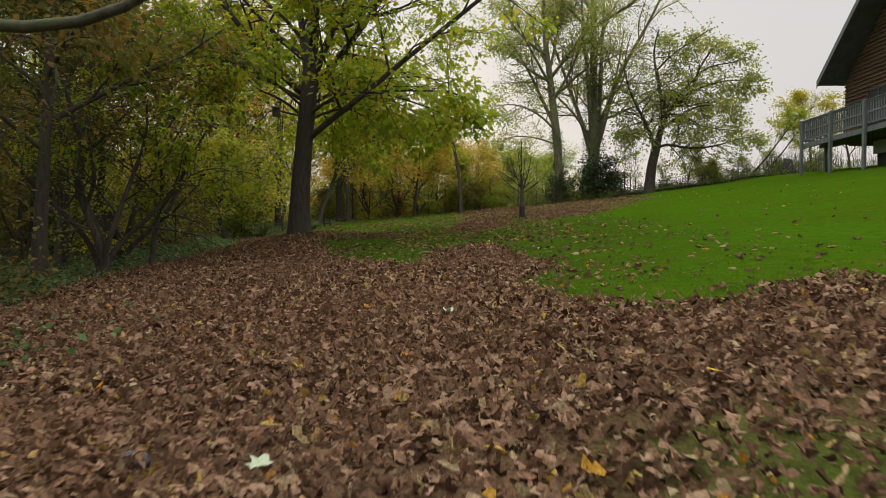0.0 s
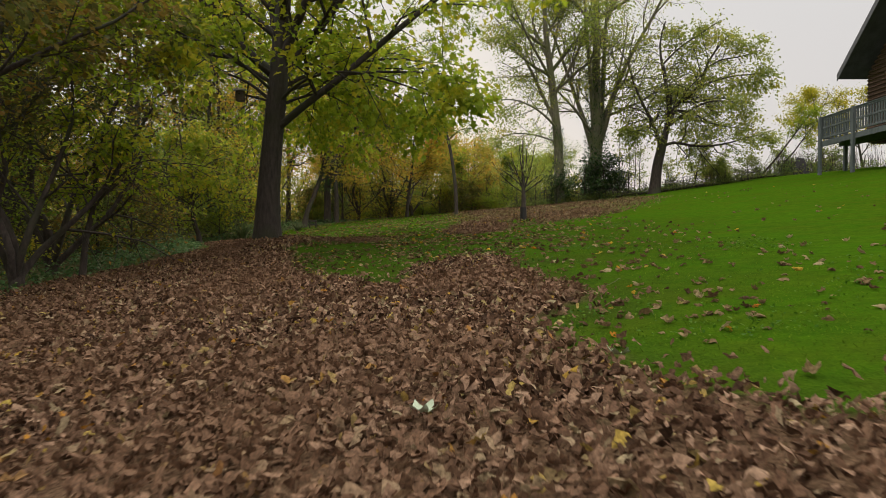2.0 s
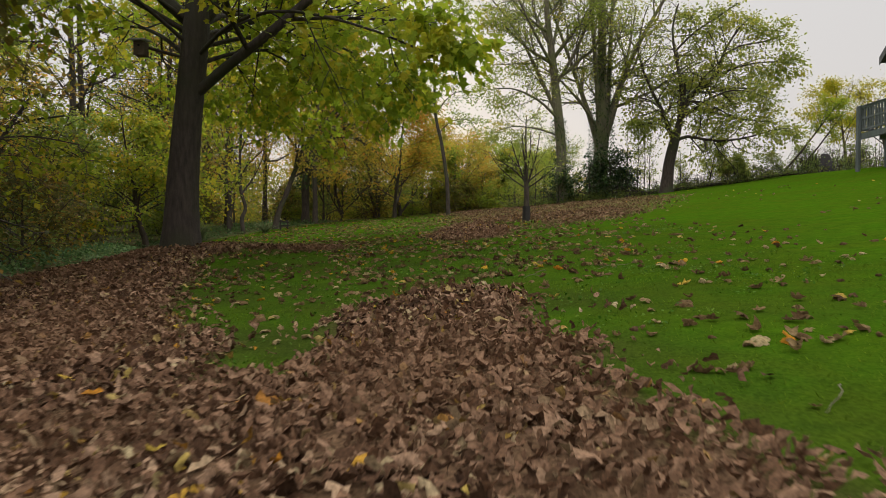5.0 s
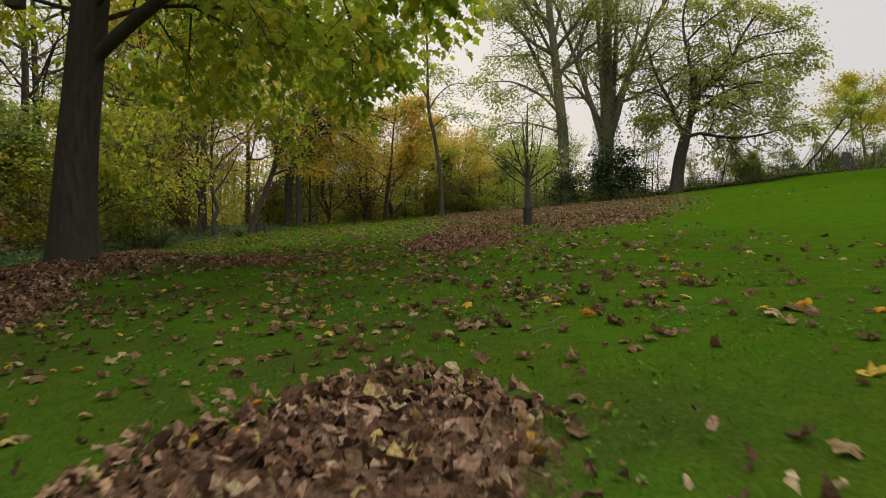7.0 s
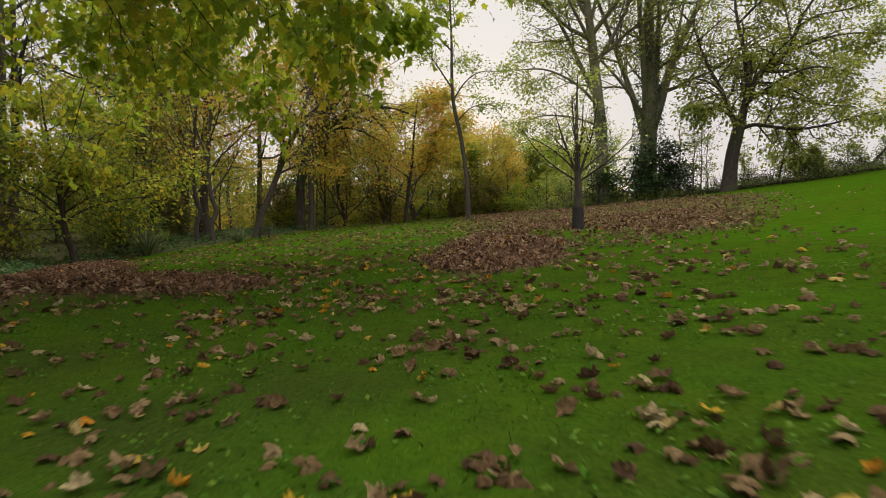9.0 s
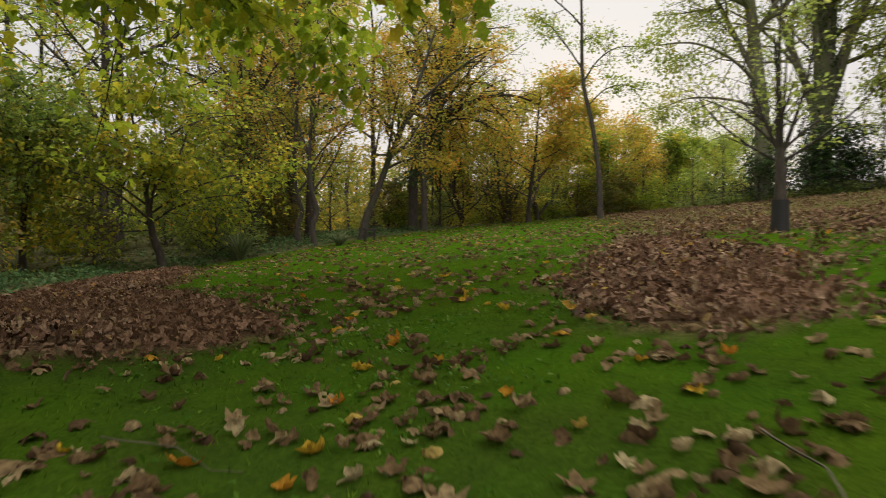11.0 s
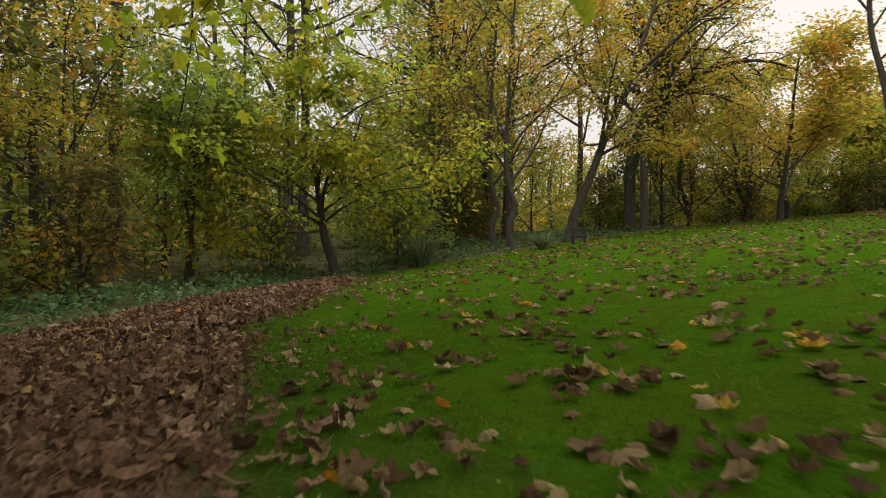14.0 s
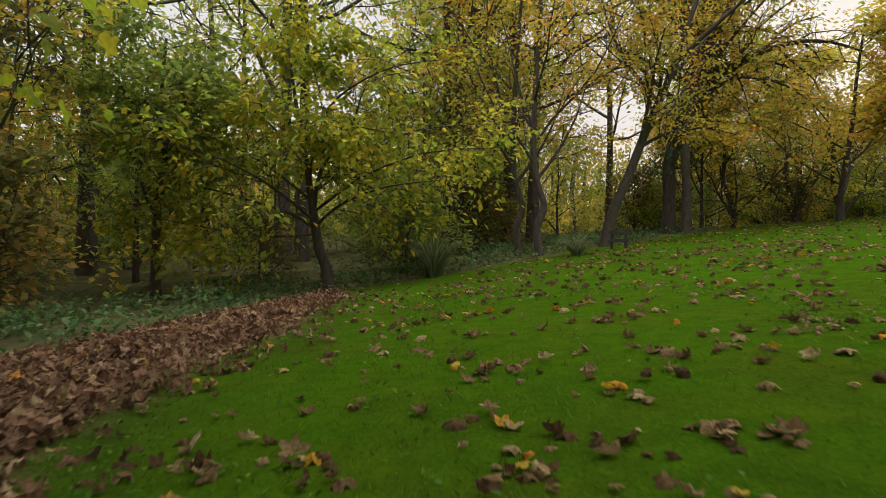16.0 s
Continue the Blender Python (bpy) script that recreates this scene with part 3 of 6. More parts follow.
leaf_rng = np.random.default_rng(5)
def fine_leaf_template(rng, curl):
    """A dry leaf with five blunt lobes, cupped, folded and crumpled, for the ones lying singly."""
    n = 20
    turn = np.linspace(0, 2 * np.pi, n, endpoint=False)
    reach = 0.47 * (1 + 0.30 * np.cos(5 * turn) - 0.16 * np.exp(-((turn - np.pi) / 0.25) ** 2)) * rng.uniform(0.88, 1.10, n)
    rings = []
    bend = curl * (2.6 + 1.6 * np.sin(turn + rng.uniform(0, 6.28)) + 0.9 * np.sin(2 * turn + rng.uniform(0, 6.28)) + rng.normal(0, 0.3, n))
    bend = np.clip(bend, 0.15, 5.0)
    crease = 0.09 * curl * np.sin(5 * turn + rng.uniform(0, 6.28))
    for part_way in (1.0, 0.68, 0.34):
        r = reach * part_way
        flat, up = np.sin(bend * r) / bend, (1 - np.cos(bend * r)) / bend
        rings.append(np.stack([flat * np.sin(turn), flat * np.cos(turn), up + crease * part_way + 0.18 * curl * np.abs(flat * np.sin(turn))], -1))
    v = np.concatenate(rings + [np.zeros((1, 3))])
    v += rng.normal(0, 0.024, v.shape)
    f = [(i * n + k, i * n + (k + 1) % n, (i + 1) * n + (k + 1) % n, (i + 1) * n + k) for i in (0, 1) for k in range(n)]
    f += [(2 * n + k, 2 * n + k + 1, 2 * n + (k + 2) % n, 3 * n) for k in range(0, n, 2)]
    return v, np.array(f)


def flake_template(rng, curl):
    """Half-seen leaf in a drift: a small folded and twisted blade."""
    w = rng.uniform(0.24, 0.42)
    v = np.array([(0, 0, 0), (w, 0.18, 0), (w * 0.7, 0.48, 0), (w * 0.75, 0.72, 0), (0, 1, 0), (-w * 0.75, 0.72, 0), (-w * 0.7, 0.48, 0), (-w, 0.18, 0)])
    v[:, :2] += rng.normal(0, 0.07, (8, 2))
    v[:, 1] -= 0.5
    x, y = v[:, 0].copy(), v[:, 1].copy()
    twist = rng.normal(0, 0.9) * y
    v[:, 0] = x * math.cos(curl) * np.cos(twist)
    v[:, 2] = np.abs(x) * math.sin(curl) + x * np.sin(twist) + 0.9 * curl * y * y + rng.normal(0, 0.05, 8)
    return v, np.array([(0, 1, 2, 6), (0, 6, 7, 7), (2, 3, 5, 6), (3, 4, 5, 5)])


FLAKE_KINDS = [flake_template(leaf_rng, c) for c in (0.2, 0.4, 0.6, 0.8, 1.0, 0.5, 0.7, 0.9, 0.3, 1.1)]
FINE_KINDS = [fine_leaf_template(leaf_rng, c) for c in (0.35, 0.5, 0.7, 0.9, 1.05, 1.2, 0.8, 0.45, 1.0, 1.3)]
LEAF_KINDS = [dry_leaf_template(leaf_rng, c) for c in (0.35, 0.55, 0.75, 0.95, 1.1, 1.25, 0.85, 0.65, 1.0, 0.45)]


CLUSTERS = [(0.65, 13.53), (0.68, 12.9), (1.12, 12.71), (-0.4, 13.13), (-0.03, 12.9), (0.4, 12.73), (1.44, 14.19), (1.67, 13.35), (2.21, 12.81), (1.2, 12.58), (0.87, 16.96), (1.05, 16.79), (0.91, 16.54), (1.22, 16.93), (0.19, 17.18), (-0.03, 17.07), (-0.25, 16.86), (0.24, 16.88), (-1, 16.62), (-0.75, 16.6), (0.82, 17.71), (1.09, 17.49), (-2.77, 21.57), (-2.29, 21.2), (-2.2, 20.41), (-1.41, 20.94), (-1.76, 21.46), (-2.61, 20.63), (-2.76, 22.49), (-1.83, 20.21), (-1.15, 20.32), (-1.2, 19.85), (-0.52, 19.88), (-1.09, 19.47), (-0.73, 19.51), (-0.11, 20.11), (-1.99, 20), (-1.58, 20.96), (-2.72, 21.44), (-2.29, 22), (-2.65, 22.27), (-3.34, 22.27), (-2.67, 22.7), (-2.03, 21.78), (2.99, 10.17), (2.56, 9.28), (1.66, 7.74)]

MORE_CLUSTERS = [(2.92, 10.09), (3.09, 9.78), (3.42, 9.03), (3.54, 8.47), (2.53, 7.55), (2.6, 7.27), (2.11, 7.15), (1.78, 7.08), (2.13, 6.68), (2.54, 6.87), (2.01, 6.28), (2.02, 5.96), (1.55, 6.52), (2.24, 6.19), (2.56, 8.2), (2.26, 7.8), (-2.49, 20.57), (-1.76, 19.98), (-1.23, 19.82), (-1.4, 19.55), (-0.79, 19.63), (-0.7, 19.31), (-1.11, 19), (-0.93, 19.09), (-1.49, 19.16), (-1.2, 18.8), (-0.85, 18.7), (-1.48, 18.73), (-1.53, 20.92), (-2.05, 21.81), (-1.45, 17.79), (-1.65, 18.34), (-1.07, 17.97), (-0.71, 18.05), (-0.37, 18.18), (0.2, 18.07), (0.68, 17.8)]


def build_litter():
    rng = np.random.default_rng(11)
    x, y = scatter(rng, -9.5, 0.5, 6, 29, 950)
    line = np.interp(y, (0, 12, 17, 21, 29), (-0.4, 0.0, -1.2, -3.2, -7.0))
    dense = (0.33 + 0.67 * np.exp(-(((x - line) / 3.4) ** 2))) * np.interp(y, (1.0, 2.2, 20, 29), (0.3, 1, 1, 0.4))
    fringe = 0.09 * smooth01((inside(CARPET, x, y) + 0.8) / 0.8) * (0.6 + 0.4 * wave(x, y, 3.3, 0.5)) * (wood_cover(x, y) < 0.3)
    keep = rng.random(len(x)) < dense * np.maximum(litter_cover(x, y) ** 0.8, fringe)
    x, y = x[keep], y[keep]
    fx, fy = scatter(rng, 0, 19, 12, 50, 70)
    keep = rng.random(len(fx)) < litter_cover(fx, fy)
    x, y = np.concatenate([x, fx[keep]]), np.concatenate([y, fy[keep]])
    lobed = rng.random(len(x)) < 0.34
    v, f = fallen(rng, x[~lobed], y[~lobed], 0.062, 0.060, 0.75, FLAKE_KINDS)
    v2, f2 = fallen(rng, x[lobed], y[lobed], 0.080, 0.065, 0.5)
    v, f = np.concatenate([v, v2]), np.concatenate([f, f2 + len(v)])
    tagged(new("leaf_carpet", mesh_of("leaf_carpet", v, clean(f), DRY_LEAF, True)), "thick drift of curled brown autumn leaves on the lawn", "fallen leaves", kind="stuff")
    # single leaves and small clusters on the open lawn
    x, y = scatter(rng, -9, 3.4, 14, 48, 22.0)
    lively = rng.random(len(x)) < np.clip(0.55 + 0.6 * wave(x, y, 1.7, 0.3) + 0.4 * wave(x, y, 4.6, 1.9), 0.08, 1)
    x, y = x[lively], y[lively]
    ex, ey = scatter(rng, -4.5, 11.5, 1.6, 17.8, 11.0)
    x, y = np.concatenate([x, ex]), np.concatenate([y, ey])
    cx, cy = scatter(rng, -8, 4, 5, 34, 3.6)
    k = rng.poisson(4, len(cx))
    cx, cy = np.concatenate([cx, [p[0] for p in CLUSTERS + MORE_CLUSTERS]]), np.concatenate([cy, [p[1] for p in CLUSTERS + MORE_CLUSTERS]])
    k = np.concatenate([k, rng.integers(3, 9, len(CLUSTERS) + len(MORE_CLUSTERS))])
    x = np.concatenate([x, np.repeat(cx, k) + rng.normal(0, 0.10, k.sum())])
    y = np.concatenate([y, np.repeat(cy, k) + rng.normal(0, 0.07, k.sum())])
    near = (x > -7) & (x < 5)
    keep = (wood_cover(x, y) < 0.3) & (litter_cover(x, y) < 0.8) & (rng.random(len(x)) < np.where(near, 1.0, 0.4) * np.clip(1.25 - (x - 1.2) / 3.4, 0.14, 1) * np.where(y < 12, 0.62, 1.0))
    x, y = x[keep], y[keep]
    holder = tagged(new("scattered_leaves"), "curled brown and yellow leaves strewn over the grass", "fallen leaves", kind="stuff")
    line = np.hypot(x + 1.5, (y - 21) * 0.8)
    order = np.argsort(line)
    single, rest = order[:300], order[300:]
    v, f = fallen(rng, x[rest], y[rest], 0.078, 0.018, 0.30, FINE_KINDS)
    child("leaves", mesh_of("leaves", v, f, LAWN_LEAF, True), holder, kind="stuff")
    shapes = []
    for tv, tf in FINE_KINDS:
        shapes.append(mesh_of("leaf", tv, tf, DRY_LEAF_SINGLE, True))
    for i in single:
        ob = new("leaf", shapes[int(rng.integers(0, len(shapes)))])
        ob.parent = holder
        s = 0.086 * rng.uniform(0.55, 1.35)
        ob.matrix_local = pose(x[i], y[i], ground_z(x[i], y[i]) + 0.018, rng.normal(0, 14), rng.normal(0, 14) + (180 if rng.random() < 0.3 else 0), rng.uniform(0, 360)) @ Matrix.Diagonal((s, s, s, 1))


def single_leaf_material():
    m = LAWN_LEAF.copy()
    m.name = "dry_leaf_single"
    nt = m.node_tree
    info = nt.nodes.new("ShaderNodeObjectInfo")
    for link in list(nt.links):
        if link.from_node.type == "NEW_GEOMETRY":
            nt.links.new(info.outputs["Random"], link.to_socket)
    return m


DRY_LEAF_SINGLE = single_leaf_material()
build_litter()


def build_grass():
    """Short blades over the part of the lawn nearest to the way."""
    rng = np.random.default_rng(3)
    xs, ys = [], []
    for x0, y0, x1, y1, density in ((-1.4, 5.2, 4.0, 12, 1500), (-3.5, 11, 4, 17, 1200), (-5.5, 17, 2, 24, 1700), (-8, 24, 2, 30, 300)):
        x, y = scatter(rng, x0, y0, x1, y1, density)
        keep = (litter_cover(x, y) < 0.5) & (wood_cover(x, y) < 0.5) & (rng.random(len(x)) > 0.95 * shade_thatch_cover(x, y))
        xs.append(x[keep])
        ys.append(y[keep])
    x, y = np.concatenate(xs), np.concatenate(ys)
    n = len(x)
    tri = (np.array([(-0.09, 0, 0), (0.09, 0, 0), (0, 0.4, 1.0)]), np.array([(0, 1, 2)]))
    rot = turns(rng.uniform(0, 6.28, n), rng.normal(-0.5, 0.4, n), rng.normal(0, 0.4, n))
    v, f = stamp(tri, np.stack([x, y, lawn_z(x, y) - 0.003], -1), rot, rng.uniform(0.014, 0.034, n))
    me = mesh_of("grass", v, f, GRASS)
    me.normals_split_custom_set_from_vertices(np.tile((0.0, 0.0, 1.0), (len(v), 1)))
    tagged(new("grass", me), "short mown green grass blades", "grass", kind="stuff")


build_grass()


def build_weeds():
    """Moss, clover and coarse tufts in the lawn."""
    rng = np.random.default_rng(4)
    x, y = scatter(rng, -6, 6, 4.5, 27, 330)
    patch = 0.6 * wave(x, y, 1.1, 0.9) + 0.5 * wave(x, y, 4.3, 2.2)
    keep = (rng.random(len(x)) < smooth01(patch * 1.6 + 0.15)) & (litter_cover(x, y) < 0.6) & (wood_cover(x, y) < 0.4)
    x, y = x[keep], y[keep]
    n = len(x)
    v, f = stamp(LEAF_SIMPLE, np.stack([x, y, lawn_z(x, y) + rng.uniform(0.008, 0.035, n)], -1), turns(rng.uniform(0, 6.28, n), rng.normal(0.25, 0.5, n), rng.normal(0, 0.5, n)), rng.uniform(0.014, 0.036, n))
    tagged(new("lawn_weeds", mesh_of("lawn_weeds", v, f, CLOVER)), "clover and coarse tufts in the mown grass", "weeds", kind="stuff")


build_weeds()

# ---- trees ----
BIG = Habit(3, (9, 8, 7), (48, 46, 45), (0.55, 0.42, 0.42), (0.06, 0.11, 0.16, 0.2), (0.03, 0.05, 0.02, -0.03), (0.35, 0.2, 0.15), sides=(9, 6, 4, 3))
TALL = Habit(3, (12, 7, 4), (60, 54, 50), (0.34, 0.48, 0.48), (0.04, 0.14, 0.18, 0.2), (0.02, 0.0, -0.01, -0.03), (0.25, 0.2, 0.15), sides=(7, 4, 3, 3), step=0.9)
BUSHY = Habit(3, (6, 8, 5), (40, 58, 52), (0.80, 0.45, 0.48), (0.08, 0.16, 0.2, 0.2), (0.03, 0.0, -0.02, -0.05), (0.05, 0.15, 0.15), sides=(6, 5, 3, 3), step=0.7)
SHRUB = Habit(2, (11, 8), (58, 48), (0.75, 0.5), (0.12, 0.16, 0.2), (0.05, 0.05, 0.0), (0.02, 0.1), sides=(5, 4, 3), step=0.5)
ROUND = Habit(3, (12, 7, 5), (62, 50, 48), (0.55, 0.42, 0.45), (0.06, 0.12, 0.16, 0.2), (0.0, 0.05, 0.02, -0.03), (0.12, 0.2, 0.15), sides=(7, 4, 3, 3), step=0.9)
DENSE = Habit(3, (13, 8, 6), (58, 48, 48), (0.40, 0.45, 0.45), (0.05, 0.12, 0.16, 0.2), (0.0, 0.02, 0.0, -0.05), (0.28, 0.2, 0.15), sides=(9, 5, 3, 3), step=0.9)
SLIM = Habit(2, (14, 4), (32, 40), (0.25, 0.45), (0.04, 0.1, 0.16), (0.02, 0.05, 0.0), (0.15, 0.2), sides=(5, 3, 3), step=0.5)
OAK_HABIT = Habit(3, (8, 8, 6), (50, 48, 48), (0.5, 0.42, 0.48), (0.06, 0.10, 0.15, 0.2), (0.0, 0.0, -0.05, -0.14), (0.3, 0.2, 0.15), sides=(12, 8, 4, 3))
AIRY = Habit(3, (8, 10, 8), (48, 46, 48), (0.5, 0.46, 0.5), (0.05, 0.10, 0.16, 0.2), (0.0, 0.03, 0.02, -0.04), (0.2, 0.15, 0.1), sides=(10, 6, 3, 3))
CROOKED = Habit(3, (8, 11, 8), (60, 66, 54), (0.5, 0.40, 0.5), (0.05, 0.22, 0.28, 0.3), (0.0, 0.0, -0.02, -0.08), (0.1, 0.05, 0.05), sides=(10, 6, 3, 3))
LAYERED = Habit(3, (8, 9, 7), (62, 60, 52), (0.5, 0.5, 0.5), (0.05, 0.15, 0.2, 0.2), (0.0, 0.0, -0.03, -0.06), (0.15, 0.12, 0.1), sides=(10, 6, 3, 3))
OPEN = Habit(3, (8, 8, 6), (48, 45, 45), (0.5, 0.40, 0.42), (0.05, 0.10, 0.16, 0.2), (0.0, 0.03, 0.02, -0.02), (0.2, 0.18, 0.12), sides=(10, 6, 3, 3))


def limbed_tree(name, x, y, label, seed, trunk, radii, limbs, bark_mat, leaf_mat, habit, per_twig, spread, size, droop=-0.4, spread_foot=1.45, top_kids=7, category="tree", side=(1.0, 0.0), lobed=False):
    """A tree with its own trunk line and main limbs. Lines run in (across, depth, height) from the foot; side turns across into the world."""
    rng = np.random.default_rng(seed)
    thing = thing_at(name, x, y, label, category)
    sx, sy = side

    def world(pts):
        return [(a * sx - d * sy, a * sy + d * sx, h) for a, d, h in pts]

    tubes, twigs = [], []
    q, r = flare(world(trunk), radii, spread_foot, 0.4)
    tubes.append((0, q, r))
    for pts, r0, r1, kids in limbs:
        p, rr = flare(world(pts), np.linspace(r0, r1, len(pts)), 1.0)
        sprout(rng, tubes, twigs, p[::2], rr[::2], 1, habit, kids, 0.2)
    if top_kids:
        more = []
        sprout(rng, more, twigs, q[12:], r[12:], 0, habit, top_kids, 0.1)
        tubes += more[1:]
    tree_parts(thing, rng, tubes, twigs, bark_mat, leaf_mat, per_twig, spread, size, habit, droop=droop, split=True, lobed=lobed)
    return thing


def generic_tree(name, x, y, label, seed, height, radius, bark_mat, leaf_mat, habit=TALL, per_twig=26, spread=0.22, size=0.16, lean=(0, 0), droop=-0.4, group="", category="tree"):
    rng = np.random.default_rng(seed)
    thing = thing_at(name, x, y, label, category, group)
    tubes, twigs = [], []
    pts = [(lean[0] * f**1.3 * height + rng.normal(0, 0.012) * height * f, lean[1] * f**1.3 * height + rng.normal(0, 0.012) * height * f, f * height - 0.2) for f in np.linspace(0, 1, 7)]
    q, r = flare(pts, np.linspace(radius, radius * 0.2, 7), 1.4, 0.4)
    sprout(rng, tubes, twigs, q[::3], r[::3], 0, habit)
    tree_parts(thing, rng, tubes, twigs, bark_mat, leaf_mat, per_twig, spread, size, habit, droop=droop)
    return thing


# the broad tree near the way
limbed_tree("broad_tree", -3.54, 16.84, "broad tree with grey-brown trunk and drooping yellow-green leaves", 21,
            [(0, 0, -0.3), (0.03, 0, 1.0), (0.12, 0, 2.2), (0.24, 0, 3.5), (0.34, 0, 5.0), (0.45, 0.1, 7.5), (0.5, 0.2, 10.5)], [0.275, 0.245, 0.22, 0.21, 0.165, 0.12, 0.06], [
    ([(0.1, 0, 2.35), (0.75, -0.15, 2.85), (1.6, -0.3, 3.45), (2.6, -0.4, 4.25), (3.7, -0.5, 5.1), (5.2, -0.7, 6.2), (6.6, -0.9, 6.9)], 0.09, 0.04, 8),
    ([(0.25, 0, 3.55), (-0.5, 0.1, 4.2), (-1.3, 0.0, 5.1), (-2.2, -0.2, 6.3), (-3.0, -0.3, 7.6)], 0.12, 0.03, 8),
    ([(0.28, 0, 3.6), (0.8, 0.3, 4.4), (1.5, 0.5, 5.4), (2.4, 0.8, 6.9), (3.2, 1.2, 8.4)], 0.12, 0.03, 8),
    ([(0.28, 0, 3.8), (0.9, -0.4, 5.0), (1.9, -0.9, 6.6), (3.0, -1.4, 8.0), (4.0, -1.8, 9.0)], 0.11, 0.03, 8),
    ([(0.2, 0, 3.4), (-0.7, -0.3, 3.9), (-1.7, -0.7, 4.3), (-2.9, -1.2, 4.4), (-4.0, -1.6, 4.2)], 0.052, 0.014, 9),
    ([(0.25, 0, 4.0), (0.0, 0.4, 5.4), (-0.3, 0.9, 7.2), (-0.5, 1.4, 9.2)], 0.12, 0.03, 8),
    ([(0.2, 0, 3.3), (0.9, 0.8, 3.9), (1.9, 1.7, 4.4), (3.1, 2.7, 4.7), (4.3, 3.7, 4.6)], 0.052, 0.014, 9),
    ([(0.15, 0, 3.0), (-0.6, 0.7, 3.6), (-1.6, 1.7, 4.1), (-2.8, 2.8, 4.3)], 0.046, 0.012, 7),
    ([(0.15, 0, 2.9), (0.8, 0.5, 3.3), (1.7, 0.9, 3.4), (2.7, 1.2, 3.1), (3.5, 1.4, 2.7)], 0.036, 0.01, 8),
    ([(0.2, 0, 3.0), (1.0, -0.6, 3.4), (2.0, -1.2, 3.4), (3.2, -1.7, 3.0), (4.2, -2.0, 2.5)], 0.036, 0.01, 9),
    ([(0.2, 0, 3.2), (1.0, 1.2, 3.8), (1.9, 2.2, 4.0), (2.8, 2.9, 3.7), (3.5, 3.4, 3.2)], 0.042, 0.012, 9),
    ([(0.2, 0, 3.4), (0.1, 1.2, 4.1), (0.2, 2.8, 4.8), (0.3, 4.5, 5.1), (0.3, 6.2, 5.0)], 0.052, 0.014, 9),
    ([(0.2, 0, 3.4), (0.0, 2.5, 4.3), (-0.5, 5.0, 4.7), (-1.0, 7.2, 4.8), (-1.3, 8.6, 4.6)], 0.05, 0.012, 8),
    ([(0.2, 0, 3.5), (0.4, 1.3, 4.2), (0.7, 2.7, 4.5), (1.1, 3.9, 4.1), (1.4, 4.9, 3.3)], 0.044, 0.01, 9),
    ([(0.2, 0, 3.6), (-0.1, 1.4, 4.3), (-0.3, 3.0, 4.4), (-0.4, 4.4, 3.8), (-0.5, 5.4, 3.0)], 0.042, 0.01, 9),
    ([(0.2, 0, 3.2), (-0.5, -1.0, 3.8), (-1.0, -2.2, 3.8), (-1.5, -3.4, 3.4)], 0.036, 0.01, 8),
    ([(0.2, 0, 3.6), (-1.0, -0.8, 4.3), (-2.2, -1.6, 4.4), (-3.2, -2.4, 4.0)], 0.036, 0.01, 8)],
    BARK, OAK_LEAF, OAK_HABIT, 21, 0.24, 0.15, droop=-0.75, spread_foot=1.55, lobed=True)

# the row at the top of the lawn
limbed_tree("tall_tree", 7.7, 45.5, "tall pale-barked tree with thin yellow-green foliage", 31,
            [(0, 0, -0.3), (-0.1, 0, 2), (-0.16, 0, 3.8), (-0.4, 0, 6.0), (-0.7, 0, 8.6), (-1.1, 0, 12.0), (-1.2, 0, 17.5)], [0.33, 0.31, 0.30, 0.27, 0.22, 0.16, 0.05], [
    ([(-0.3, 0, 5.2), (-1.2, 0.3, 7.2), (-2.2, 0.2, 9.2), (-3.4, 0, 11.0), (-4.6, 0, 12.4)], 0.14, 0.03, 9),
    ([(-0.3, 0, 5.0), (-1.6, -1.0, 5.9), (-3.2, -1.8, 6.4), (-4.8, -2.4, 6.2)], 0.09, 0.02, 9),
    ([(-0.2, 0, 4.0), (-1.5, 0.8, 4.6), (-3.0, 1.4, 4.8), (-4.2, 1.8, 4.4)], 0.07, 0.02, 8),
    ([(-0.5, 0, 7.0), (0.6, -0.6, 9.0), (1.4, -1.0, 11.2), (1.8, -1.3, 13.5)], 0.12, 0.03, 8),
    ([(-0.6, 0, 8.0), (-2.0, -1.4, 9.8), (-3.2, -2.2, 11.8), (-4.0, -2.8, 13.5)], 0.11, 0.03, 8),
    ([(-0.8, 0, 9.0), (-0.2, 1.4, 11.0), (0.2, 2.4, 13.0), (0.4, 3.0, 15.0)], 0.11, 0.03, 8)],
    PALE_BARK, PALE_LEAF, AIRY, 17, 0.34, 0.165, top_kids=10)
